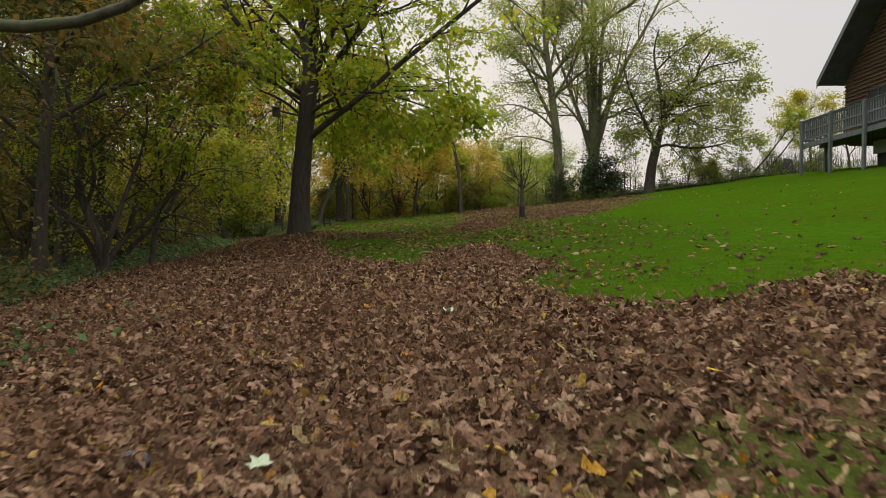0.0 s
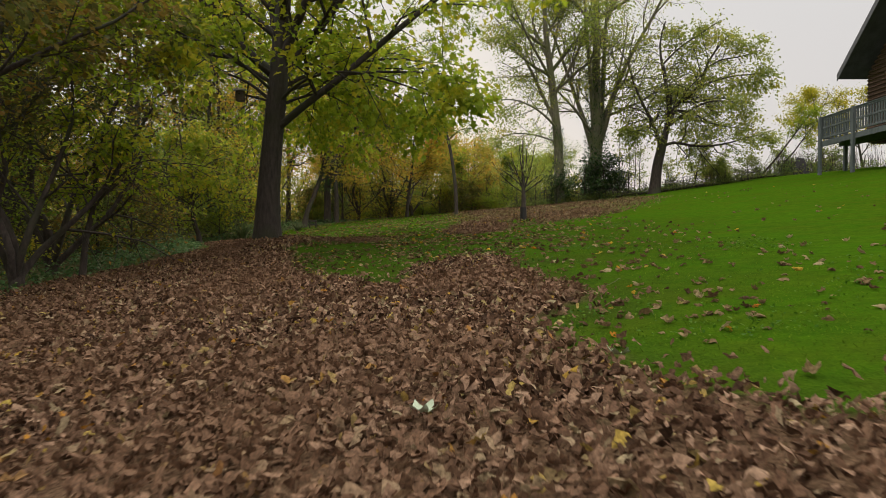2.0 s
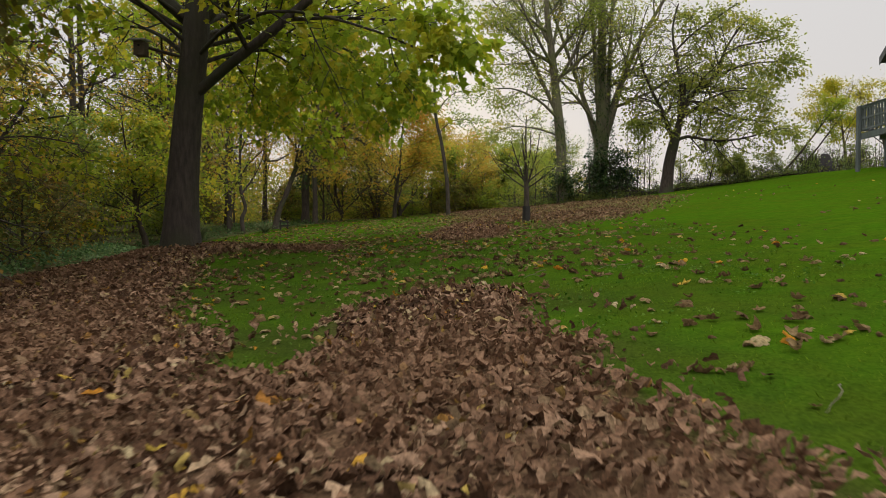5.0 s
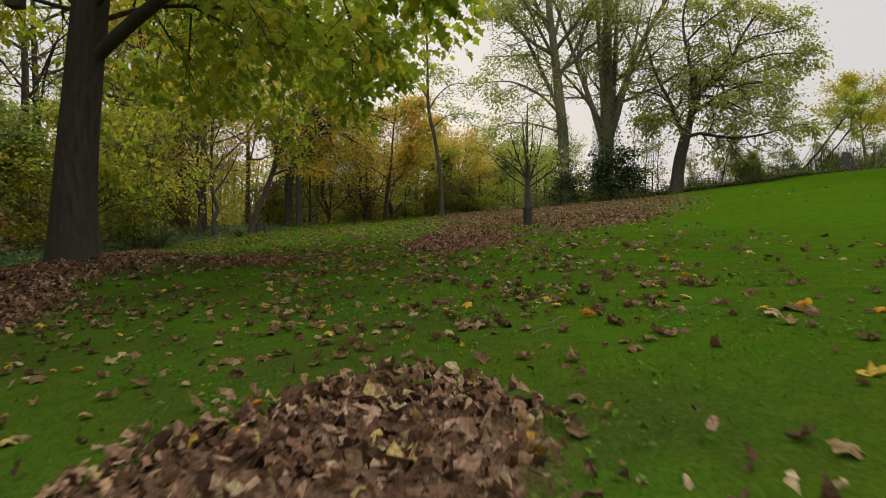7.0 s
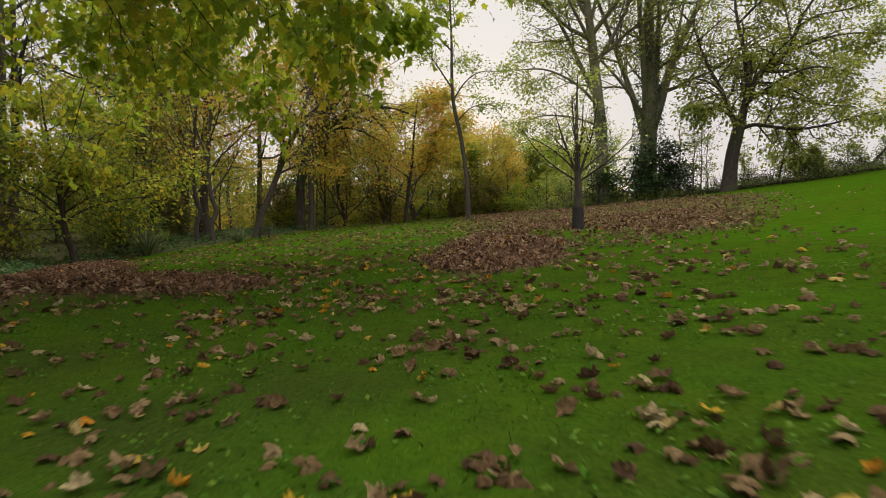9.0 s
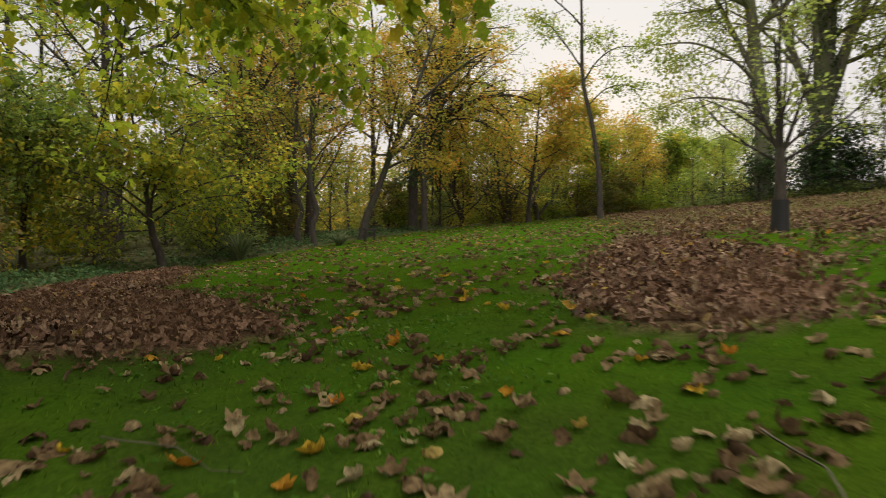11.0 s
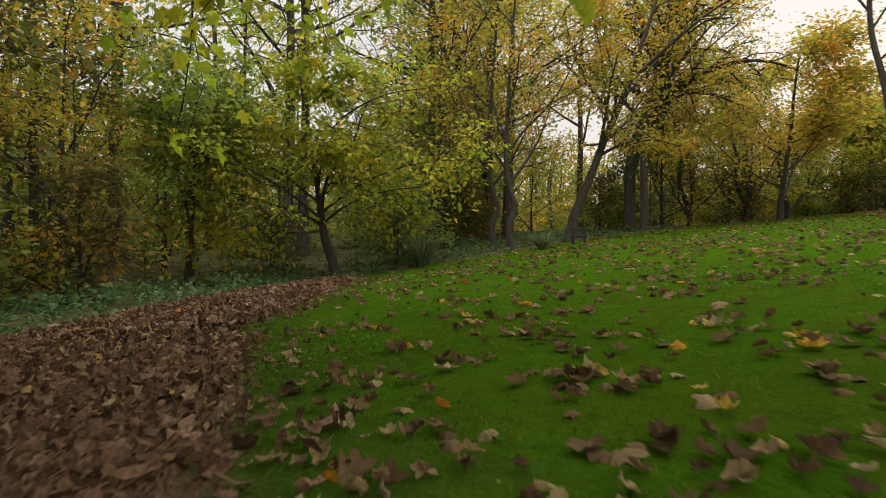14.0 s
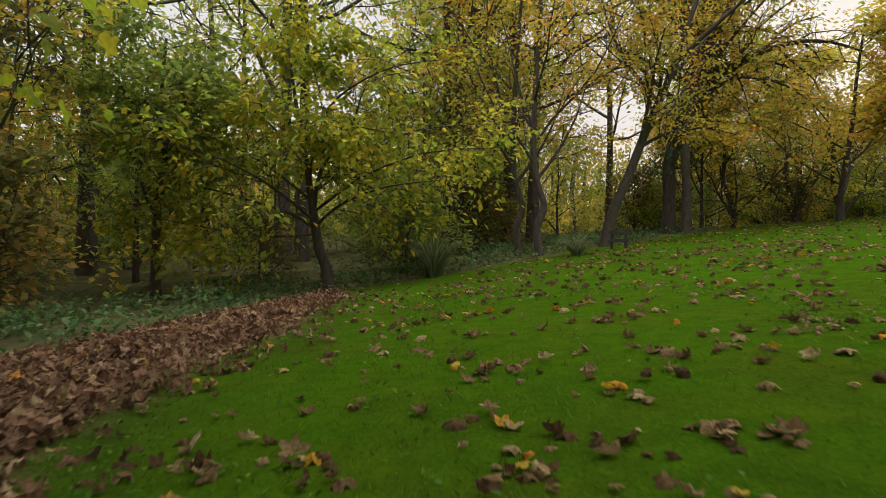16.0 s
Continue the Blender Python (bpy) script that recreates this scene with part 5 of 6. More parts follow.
# ---- the far side: distant trees, hedge, brambles ----
def far_wood():
    """Distant trees beyond the garden, too far to count."""
    rng = np.random.default_rng(61)
    wood, pos, size = Wood(), [], []
    for k in range(330):
        x, y = rng.uniform(-75, 34), rng.uniform(56, 105)
        if k >= 230:
            x, y = rng.uniform(-50, -22), rng.uniform(8, 62)
        if x > -2 and y < 64 or x > 15 and y < 92:
            continue
        left = smooth01(np.array([(-7 - x) / 14.0]))[0]
        h = rng.uniform(3.6, 6.2) + 3.8 * float(left) * rng.uniform(0.5, 1.2)
        if x > 14:
            h = rng.uniform(2.0, 3.5)
        z = ground_z(x, y)
        wood.tube([(x, y, z - 0.3), (x + rng.normal(0, 0.3), y, z + h * 0.45), (x + rng.normal(0, 0.5), y, z + h * 0.85)], [0.16, 0.12, 0.04], 5)
        n = 330 if -22 < x < 15 else 160
        d = rng.normal(0, 1, (n, 3))
        d /= np.linalg.norm(d, axis=1)[:, None]
        lump = 1 + 0.25 * np.sin(3.1 * d[:, 0] + x) * np.sin(2.7 * d[:, 1] + y) + 0.2 * np.sin(5 * d[:, 2] + x)
        r = rng.uniform(0.45, 1.0, n) ** 0.6 * lump
        pos.append(np.stack([x + d[:, 0] * r * h * 0.42, y + d[:, 1] * r * h * 0.42, z + h * 0.50 + d[:, 2] * r * h * 0.48], -1))
        size.append(np.full(n, 0.38))
        m = 170
        pos.append(np.stack([x + rng.normal(0, 2.0, m), y + rng.normal(0, 1.2, m), z + rng.uniform(0, 2.8 if x < 2 else 1.5, m)], -1))
        size.append(np.full(m, 0.4))
    pos, size = np.concatenate(pos), np.concatenate(size)
    n = len(pos)
    v, f = stamp(LEAF_SIMPLE, pos, turns(rng.uniform(0, 6.28, n), rng.normal(-0.4, 0.6, n), rng.normal(0, 0.6, n)), size * rng.uniform(0.6, 1.4, n))
    thing = tagged(new("far_wood"), "distant wood in green and golden autumn leaf", "wood", kind="stuff")
    child("trunks", wood.mesh("trunks", DARK_BARK), thing, kind="stuff")
    child("foliage", mesh_of("foliage", v, f, FAR_LEAF), thing, kind="stuff")


far_wood()


def ground_cover():
    """Nettles and ivy on the floor of the wood, thickest at its edge."""
    rng = np.random.default_rng(62)
    x, y = scatter(rng, -13, 3, -4.8, 44, 130)
    deep = inside(WOOD_EDGE, x, y)
    keep = (deep > 0.1) & (rng.random(len(x)) < np.where(deep < 2.2, 1.0, 0.25) * smooth01(deep / 0.5 + 0.2)) & (wave(x, y, 1.3, 0.7) > -0.45)
    x, y, deep = x[keep], y[keep], deep[keep]
    ex, ey = rng.normal(-2.9, 0.3, 150), rng.normal(4.6, 0.8, 150)
    x, y, deep = np.concatenate([x, ex]), np.concatenate([y, ey]), np.concatenate([deep, np.full(150, 0.6)])
    n = len(x)
    tall = 0.10 + 0.32 * smooth01(deep / 1.0) * (0.6 + 0.4 * wave(x, y, 2.1, 1.1))
    z = lawn_z(x, y) + tall * rng.uniform(0.15, 1.0, n)
    v, f = stamp(LEAF_SIMPLE, np.stack([x, y, z], -1), turns(rng.uniform(0, 6.28, n), rng.normal(-0.35, 0.4, n), rng.normal(0, 0.4, n)), rng.uniform(0.05, 0.12, n))
    tagged(new("ground_cover", mesh_of("ground_cover", v, f, NETTLE_LEAF)), "low nettles and ivy along the wood edge", "ground cover", kind="stuff")


ground_cover()


def blades(name, x, y, label, count, length, spread, mat, seed, width=0.018, category="grass"):
    """A tussock of arching blades."""
    rng = np.random.default_rng(seed)
    verts, quads, base = [], [], 0
    for _ in range(count):
        a, r0 = rng.uniform(0, 6.28), rng.uniform(0, 0.12)
        l, out = length * rng.uniform(0.6, 1.15), spread * rng.uniform(0.3, 1.2)
        side = np.array([-math.sin(a), math.cos(a), 0]) * width
        for k in range(6):
            f = k / 5
            p = np.array([math.cos(a) * (r0 + out * f**1.5), math.sin(a) * (r0 + out * f**1.5), l * (f - 0.45 * out / spread * f**3)])
            w = (1 - f**2) * 0.9 + 0.1
            verts += [p - side * w, p + side * w]
            if k:
                quads.append((base + 2 * k - 2, base + 2 * k - 1, base + 2 * k + 1, base + 2 * k))
        base += 12
    ob = new(name, mesh_of(name, np.array(verts), np.array(quads), mat))
    ob.location = (x, y, ground_z(x, y) - 0.03)
    return tagged(ob, label, category)


blades("sedge_tussock", -8.6, 30.9, "tussock of long arching grey-green blades at the wood edge", 150, 1.05, 0.75, SEDGE, 63)
blades("sedge_tussock", -6.75, 33.4, "low tussock of grey-green blades at the wood edge", 90, 0.6, 0.6, SEDGE, 64)

# broad golden trees beyond the far edge
dome = generic_tree("broad_golden_tree", -2.4, 45.8, "dome-crowned tree in golden autumn leaf beyond the lawn", 158, 7.0, 0.085, DARK_BARK, GOLD_LEAF, ROUND, 24, 0.38, 0.14, (0.07, -0.03), group="trees beyond the lawn")
dome.scale = (1.35, 1.35, 1.0)
for i, (gx, gy, gh, leaf) in enumerate(((-4.8, 57, 9.2, GOLD_LEAF), (-1.2, 59.5, 8.4, GOLD_LEAF), (2.6, 62, 7.6, GOLD_LEAF), (-9, 55, 5.6, GOLD_LEAF), (6.0, 61, 5.6, GREEN_LEAF), (9.0, 65, 5.4, PALE_LEAF), (0.8, 55.5, 4.6, GREEN_LEAF))):
    generic_tree("broad_golden_tree" if leaf is GOLD_LEAF else "round_tree", gx, gy, "round-crowned tree in golden autumn leaf beyond the lawn" if leaf is GOLD_LEAF else "round-crowned tree in yellow-green leaf beyond the lawn", 150 + i, gh, 0.16, DARK_BARK, leaf, ROUND, 19, 0.42, 0.20, group="trees beyond the lawn")

# brown-leaved trees that shade the start of the way
for i, (ox, oy, oh, r) in enumerate(((-7.2, 12.0, 9.5, 0.13), (-9.5, 16.5, 10.5, 0.15), (-12.5, 20.0, 11.0, 0.17), (-7.6, 7.0, 9.0, 0.14))):
    generic_tree("brown_leaved_tree", ox, oy, "dark tree with a dense crown of olive-brown leaves", 170 + i, oh, r, DARK_BARK, OLIVE_LEAF, DENSE, 15, 0.34, 0.14, (0.05, 0.0), group="brown-leaved trees")

# crooked many-stemmed trees in the dark edge of the wood
def crooked_clump(x, y, seed, size, leaf=OLIVE_LEAF, label="dark crooked many-stemmed tree with dull olive leaves at the wood edge"):
    rng = np.random.default_rng(seed)
    limbs = []
    for k in range(4):
        a = rng.uniform(-1.0, 1.0) + (-0.9 if k % 2 else 0.9)
        pts, px, pd, h = [(0.0, 0.0, 0.1)], 0.0, 0.0, 0.1
        for step in range(5):
            px += size * (0.28 * a + rng.normal(0, 0.13))
            pd += size * rng.normal(0, 0.22)
            h += size * rng.uniform(0.55, 0.85)
            pts.append((px, pd, h))
        limbs.append((pts, 0.075 * size, 0.018, 5))
    return limbed_tree("crooked_tree", x, y, label, seed,
                       [(0, 0, -0.2), (0.05, 0, 0.4), (-0.1, 0, 1.0), (-0.35, 0, 1.7), (-0.3, 0, 2.6), (-0.55, 0, 3.6), (-0.5, 0, 5.0)], [0.12, 0.10, 0.09, 0.08, 0.065, 0.045, 0.012],
                       limbs, DARK_BARK, leaf, LAYERED, 3, 0.24, 0.11, side=(0.9, 0.44), top_kids=5, spread_foot=1.25)


for cx, cy, seed, size in ((-6.6, 13.0, 191, 0.9), (-7.6, 15.6, 192, 1.0)):
    crooked_clump(cx, cy, seed, size)
for cx, cy, seed, size in ((-5.7, 46.2, 195, 0.75), (-3.9, 48.6, 196, 0.8), (-2.4, 50.4, 197, 0.7)):
    crooked_clump(cx, cy, seed, size, FAR_LEAF, "low crooked dark-stemmed tree beyond the lawn in thin golden leaf")

# low arching tree in light leaf before the dark wood
limbed_tree("hazel", -6.0, 13.9, "low arching tree with bright yellow-green leaves before the dark wood", 194,
            [(0, 0, -0.2), (0.05, 0, 0.4), (0.1, 0, 0.8), (0.2, 0, 1.2), (0.25, 0, 1.7), (0.2, 0, 2.3), (0.1, 0, 3.0)], [0.06, 0.055, 0.05, 0.045, 0.035, 0.025, 0.008], [
    ([(0.2, 0, 1.2), (0.7, -0.2, 1.7), (1.3, -0.5, 2.0), (2.0, -0.8, 2.0)], 0.026, 0.006, 9),
    ([(0.2, 0, 1.3), (0.8, 0.3, 1.9), (1.5, 0.5, 2.1), (2.2, 0.6, 2.0)], 0.024, 0.006, 9),
    ([(0.2, 0, 1.5), (-0.3, -0.5, 2.1), (-0.8, -1.0, 2.5), (-1.3, -1.4, 2.6)], 0.024, 0.006, 8),
    ([(0.25, 0, 1.7), (0.7, -0.6, 2.4), (1.2, -1.2, 2.8), (1.6, -1.8, 2.8)], 0.022, 0.006, 8)],
    DARK_BARK, OAK_LEAF, LAYERED, 7, 0.16, 0.10, droop=-0.5, top_kids=4, spread_foot=1.2)

# leafy green trees at the bend of the wood edge
for i, (ox, oy, oh, r) in enumerate(((-12.2, 27.6, 5.0, 0.09),)):
    generic_tree("leafy_tree", ox, oy, "leafy deep green tree at the wood edge", 180 + i, oh, r, DARK_BARK, DEEP_LEAF, DENSE, 10, 0.34, 0.12, (0.05, 0.0), group="leafy green trees")

# hedge bank at the top of the lawn
for i, (hx, hy, s, leaf) in enumerate(((7.4, 45.2, 0.95, IVY_LEAF), (9.3, 45.6, 1.25, IVY_LEAF), (10.6, 45.9, 1.35, IVY_LEAF), (11.5, 46.4, 1.0, IVY_LEAF))):
    bush = generic_tree("ivy_bush", hx, hy, "dark evergreen ivy bush round the tree foot", 70 + i, 2.1, 0.05, DARK_BARK, leaf, SHRUB, 34, 0.24, 0.13, group="ivy bushes", category="bush")
    bush.scale = (s, s, s)
for i, (hx, hy, h) in enumerate(((12.1, 45.2, 4.2), (12.6, 45.6, 4.8), (13.0, 45.9, 3.8), (11.8, 46.4, 5.2), (14.9, 46, 2.6), (6.2, 46.4, 3.6), (5.0, 47.0, 3.0))):
    generic_tree("slim_sapling", hx, hy, "slim upright hedge sapling with small pale leaves", 80 + i, h, 0.035, DARK_BARK, PALE_LEAF, SLIM, 9, 0.14, 0.12, group="hedge saplings", category="sapling")
for i, (hx, hy, s) in enumerate(((20.4, 46.6, 0.8), (22.6, 46.4, 0.9), (24.2, 46.2, 1.0), (26.0, 46.6, 1.0), (15.4, 46.6, 0.6))):
    bush = generic_tree("dark_bush", hx, hy, "dark ragged bush in the hedge by the house", 160 + i, 2.0, 0.05, DARK_BARK, SHRUB_LEAF, SHRUB, 24, 0.22, 0.13, group="hedge bushes", category="bush")
    bush.scale = (s, s, s)
bush = generic_tree("round_bush", 18.3, 46.3, "rounded olive-green bush behind the hedge", 90, 1.7, 0.05, DARK_BARK, PALE_LEAF, SHRUB, 46, 0.2, 0.13, category="bush")
generic_tree("arching_shrub", 16.6, 46.0, "arching bare-stemmed shrub with a few pale leaves", 91, 2.8, 0.06, DARK_BARK, PALE_LEAF, BIG, 7, 0.14, 0.11, (0.2, 0), category="shrub")
generic_tree("yellow_tree", 27.8, 50.5, "airy tree with yellow-green autumn leaves behind the house", 92, 6.6, 0.11, DARK_BARK, YELLOW_LEAF, BIG, 15, 0.32, 0.14, (-0.15, 0))
generic_tree("yellow_tree", 31.5, 52.0, "airy tree with yellow-green autumn leaves behind the house", 93, 6.4, 0.11, DARK_BARK, YELLOW_LEAF, BIG, 15, 0.32, 0.14, (-0.15, 0))
limbed_tree("leaning_tree", 20.7, 45.6, "thin bare stem leaning out of the hedge", 94, [(0, 0, -0.1), (0.5, 0, 0.6), (1.1, 0, 1.3), (1.7, 0, 2.1), (2.3, 0, 2.9), (2.8, 0, 3.6), (3.4, 0, 4.4)],
            [0.07, 0.065, 0.06, 0.055, 0.045, 0.035, 0.015], [([(1.7, 0, 2.1), (2.0, 0.2, 3.0), (2.4, 0.3, 3.8)], 0.02, 0.006, 5)], DARK_BARK, OAK_LEAF, OPEN, 6, 0.2, 0.12, top_kids=6, spread_foot=1.1)
limbed_tree("leaning_tree", 21.6, 45.9, "thin bare stem leaning out of the hedge", 95, [(0, 0, -0.1), (0.4, 0, 0.4), (0.9, 0, 1.0), (1.5, 0, 1.7), (2.0, 0, 2.4), (2.5, 0, 3.1), (3.1, 0, 3.9)],
            [0.06, 0.055, 0.05, 0.045, 0.04, 0.03, 0.012], [], DARK_BARK, OAK_LEAF, OPEN, 6, 0.2, 0.12, top_kids=6, spread_foot=1.1)


def hedge():
    """A low ragged hedge of brambles, dry stalks and dead twigs along the top of the lawn."""
    rng = np.random.default_rng(96)
    thing = tagged(new("hedge"), "low ragged hedge of brambles and dry stalks", "hedge", kind="stuff")
    stems = Wood()
    pos = []
    line_x = np.array([4.5, 8.0, 11.0, 13.6, 17.0, 20.5, 24.0, 30.0])
    line_y = np.array([47.5, 45.6, 45.2, 45.3, 45.4, 45.2, 45.0, 45.5])
    for k in range(800):
        x = rng.uniform(4.5, 30)
        y = float(np.interp(x, line_x, line_y)) + rng.normal(0, 0.35)
        h = rng.uniform(0.25, 0.85) * (2.0 if x > 21.5 else 1.0)
        z = ground_z(x, y)
        if rng.random() < 0.45:
            w = rng.normal(0, 0.9)
            stems.tube([(x, y, z - 0.05), (x + 0.35 * w, y + rng.normal(0, 0.1), z + h * 0.9), (x + 0.75 * w, y, z + h), (x + 1.1 * w, y, z + h * 0.55)], [0.018, 0.014, 0.01, 0.006], 3)
        else:
            stems.tube([(x, y, z - 0.05), (x + rng.normal(0, 0.06), y, z + h * 0.7), (x + rng.normal(0, 0.12), y, z + h * 1.4)], [0.014, 0.01, 0.005], 3)
        m = 22
        pos.append(np.stack([x + rng.normal(0, 0.25, m), y + rng.normal(0, 0.2, m), z + rng.uniform(0.02, 0.6, m) * h * 1.2], -1))
    pos = np.concatenate(pos)
    n = len(pos)
    v, f = stamp(LEAF_SIMPLE, pos, turns(rng.uniform(0, 6.28, n), rng.normal(-0.4, 0.5, n), rng.normal(0, 0.5, n)), rng.uniform(0.07, 0.14, n))
    child("stems", stems.mesh("stems", DARK_BARK), thing, kind="stuff")
    child("foliage", mesh_of("foliage", v, f, SHRUB_LEAF), thing, kind="stuff")
    logs = [((11.2, 45.0), (15.2, 45.1), 0.11), ((15.0, 45.0), (19.5, 45.0), 0.09), ((19.2, 44.9), (23.6, 44.7), 0.08)]
    for (ax, ay), (bx, by), r in logs:
        w = Wood()
        pts = [(ax + (bx - ax) * f, ay + (by - ay) * f + 0.05 * math.sin(5 * f), ground_z(ax + (bx - ax) * f, ay + (by - ay) * f) + 0.10 + 0.03 * math.sin(7 * f)) for f in np.linspace(0, 1, 9)]
        w.tube(pts, np.linspace(r * 1.1, r * 0.7, 9), 8)
        tagged(new("log", w.mesh("log", DARK_BARK)), "long dark log lying along the hedge", "log", "hedge logs")


hedge()


def stem_tree(x, y, seed, label):
    return limbed_tree("crooked_tree", x, y, label, seed, [(0, 0, -0.2), (-0.1, 0, 0.6), (0.05, 0, 1.1), (-0.15, 0, 1.8), (-0.2, 0, 3.0), (-0.1, 0, 5.0), (0.05, 0, 7.5)], [0.09, 0.08, 0.075, 0.07, 0.06, 0.045, 0.012], [
        ([(-0.1, 0, 1.7), (0.4, 0.1, 2.4), (0.8, 0.2, 3.2), (1.1, 0.3, 4.2)], 0.045, 0.01, 8),
        ([(-0.15, 0, 2.0), (-0.6, -0.2, 2.6), (-1.1, -0.4, 3.2), (-1.5, -0.5, 4.0)], 0.04, 0.01, 8),
        ([(-0.2, 0, 2.8), (-0.5, 0.4, 3.8), (-0.7, 0.7, 4.8), (-0.9, 0.9, 5.6)], 0.04, 0.01, 8)], DARK_BARK, GOLD_LEAF, OPEN, 8, 0.22, 0.095, side=SIDE, top_kids=7, spread_foot=1.2)


stem_tree(-7.85, 34.1, 101, "thin crooked tree with golden leaves at the wood edge")
stem_tree(-8.6, 34.6, 102, "thin crooked tree with golden leaves in the wood")
for i, (px, py) in enumerate(((-11.6, 40.2), (-9.9, 38.2), (-12.4, 37.4), (-22.0, 36.3), (-14.5, 33.5))):
    generic_tree("pole_tree", px, py, "tall straight dark trunk with high thin golden leaves", 110 + i, 15, 0.17, DARK_BARK, GOLD_LEAF, TALL, 4, 0.28, 0.15, (0.0, 0.0), group="pole trees")


# ---- small things ----
def nest_box():
    box_thing = new("nest_box")
    box_thing.location = (-3.54 - 0.48, 16.49, ground_z(-3.54, 16.84) + 2.98)
    tagged(box_thing, "brown wooden nest box with pale roof on the tree", "nest box")
    part("body", box(bmesh.new(), -0.085, -0.08, 0, 0.085, 0.08, 0.22), BOX_WOOD, box_thing, bevel=0.006)
    bm = box(bmesh.new(), -0.12, -0.13, 0.222, 0.12, 0.11, 0.25)
    for v in bm.verts:
        v.co.z += 0.12 * (v.co.y + 0.1)
    part("roof", bm, BOX_ROOF, box_thing, "pale grey sloping roof", bevel=0.004)
    w = Wood()
    w.tube([(0.06, 0.09, 0.16), (0.3, 0.25, 0.12), (0.62, 0.34, 0.06)], [0.022, 0.025, 0.03], 6)
    child("bracket", w.mesh("bracket", DARK_BARK), box_thing)
    bm = bmesh.new()
    bmesh.ops.create_cone(bm, cap_ends=True, segments=12, radius1=0.018, radius2=0.018, depth=0.012, matrix=pose(0, -0.084, 0.15, 90))
    part("entrance_hole", bm, DARK_HOLE, box_thing)


nest_box()


def tree_guard():
    bm = bmesh.new()
    n = 14
    rings = []
    for h, r in ((-0.05, 0.112), (0.1, 0.109), (0.28, 0.105), (0.42, 0.107), (0.42, 0.096), (0.3, 0.094)):
        rings.append([bm.verts.new((r * math.cos(6.2832 * k / n) * (1 + 0.03 * math.sin(3 * k)), r * math.sin(6.2832 * k / n), h)) for k in range(n)])
    for a, b in zip(rings, rings[1:]):
        for k in range(n):
            bm.faces.new((a[k], a[(k + 1) % n], b[(k + 1) % n], b[k]))
    ob = part("tree_guard", bm, GUARD, None)
    ob.location = (2.95, 24.4, ground_z(2.95, 24.4))
    tagged(ob, "dark brown sleeve round the young tree's foot", "tree guard")


tree_guard()


TWIG_ENDS = ((0.99, 16.91, 1.08, 16.41, 0.0055), (1.7, 12.64, 1.52, 12.51, 0.0055), (1.21, 12.84, 1.25, 12.67, 0.004), (-0.89, 16.86, -0.27, 16.64, 0.0045), (-2.13, 18.06, -1.84, 18.47, 0.004), (2.13, 8.64, 1.93, 8.41, 0.004), (1.45, 12.25, 1.68, 12.45, 0.004), (2.13, 12.4, 2.6, 12.71, 0.004))


def twigs_on_lawn():
    """Thin dry sticks, each from one end to the other."""
    for ax, ay, bx, by, r in TWIG_ENDS:
        w = Wood()
        pts = []
        l = math.hypot(bx - ax, by - ay)
        for f in np.linspace(0, 1, 7):
            bow = 0.05 * l * math.sin(3.1416 * f) + 0.03 * l * math.sin(11.0 * f + 40 * ax)
            px, py = ax + (bx - ax) * f - bow * (by - ay) / l, ay + (by - ay) * f + bow * (bx - ax) / l
            pts.append((px, py, ground_z(px, py) + 0.018 + 0.012 * math.sin(6 * f)))
        w.tube(pts, np.linspace(0.75 * r, r * 0.35, 7), 5)
        tagged(new("fallen_twig", w.mesh("fallen_twig", DRY_TWIG)), "thin pale dry twig lying on the grass", "twig", "fallen twigs")


twigs_on_lawn()


def pale_leaf(x, y, size, turn, seed):
    """A large pale green leaf with its underside up."""
    v, f = fine_leaf_template(np.random.default_rng(seed), 0.5)
    ob = new("pale_leaf", mesh_of("pale_leaf", v, f, PALE_UNDERSIDE, True))
    ob.matrix_world = pose(x, y, ground_z(x, y) + 0.075, 8, 6, turn) @ Matrix.Diagonal((size, size, size, 1))
    return tagged(ob, "pale green leaf lying on the brown leaves", "leaf", "pale leaves")


PALE_UNDERSIDE = plain("pale_leaf_underside", (0.270, 0.330, 0.210), (0.400, 0.450, 0.320), 12.0, 0.7)
for px, py, size, turn, seed in PALE_LEAVES:
    pale_leaf(px, py, size, turn, seed)


def wooden_frame():
    """A low broken frame of dark boards beside the leaning tree."""
    thing = thing_at("wooden_frame", -6.35, 34.9, "low dark weathered wooden frame at the wood edge", "wooden frame")
    for x, lean in ((-0.17, 0.03), (0.15, -0.02)):
        bm = box(bmesh.new(), x - 0.03, -0.03, -0.08, x + 0.03, 0.03, 0.42)
        for v in bm.verts:
            v.co.x += lean * v.co.z
        part("post", bm, DARK_TIMBER, thing, bevel=0.006)
    for z, drop in ((0.14, 0.02), (0.31, -0.03)):
        bm = box(bmesh.new(), -0.24, -0.052, z, 0.22, -0.032, z + 0.07)
        for v in bm.verts:
            v.co.z += drop * v.co.x * 3
        part("board", bm, DARK_TIMBER, thing, bevel=0.004)


DARK_TIMBER = plain("dark_weathered_timber", (0.016, 0.013, 0.010), (0.048, 0.038, 0.030), 4.0, 0.85)
wooden_frame()


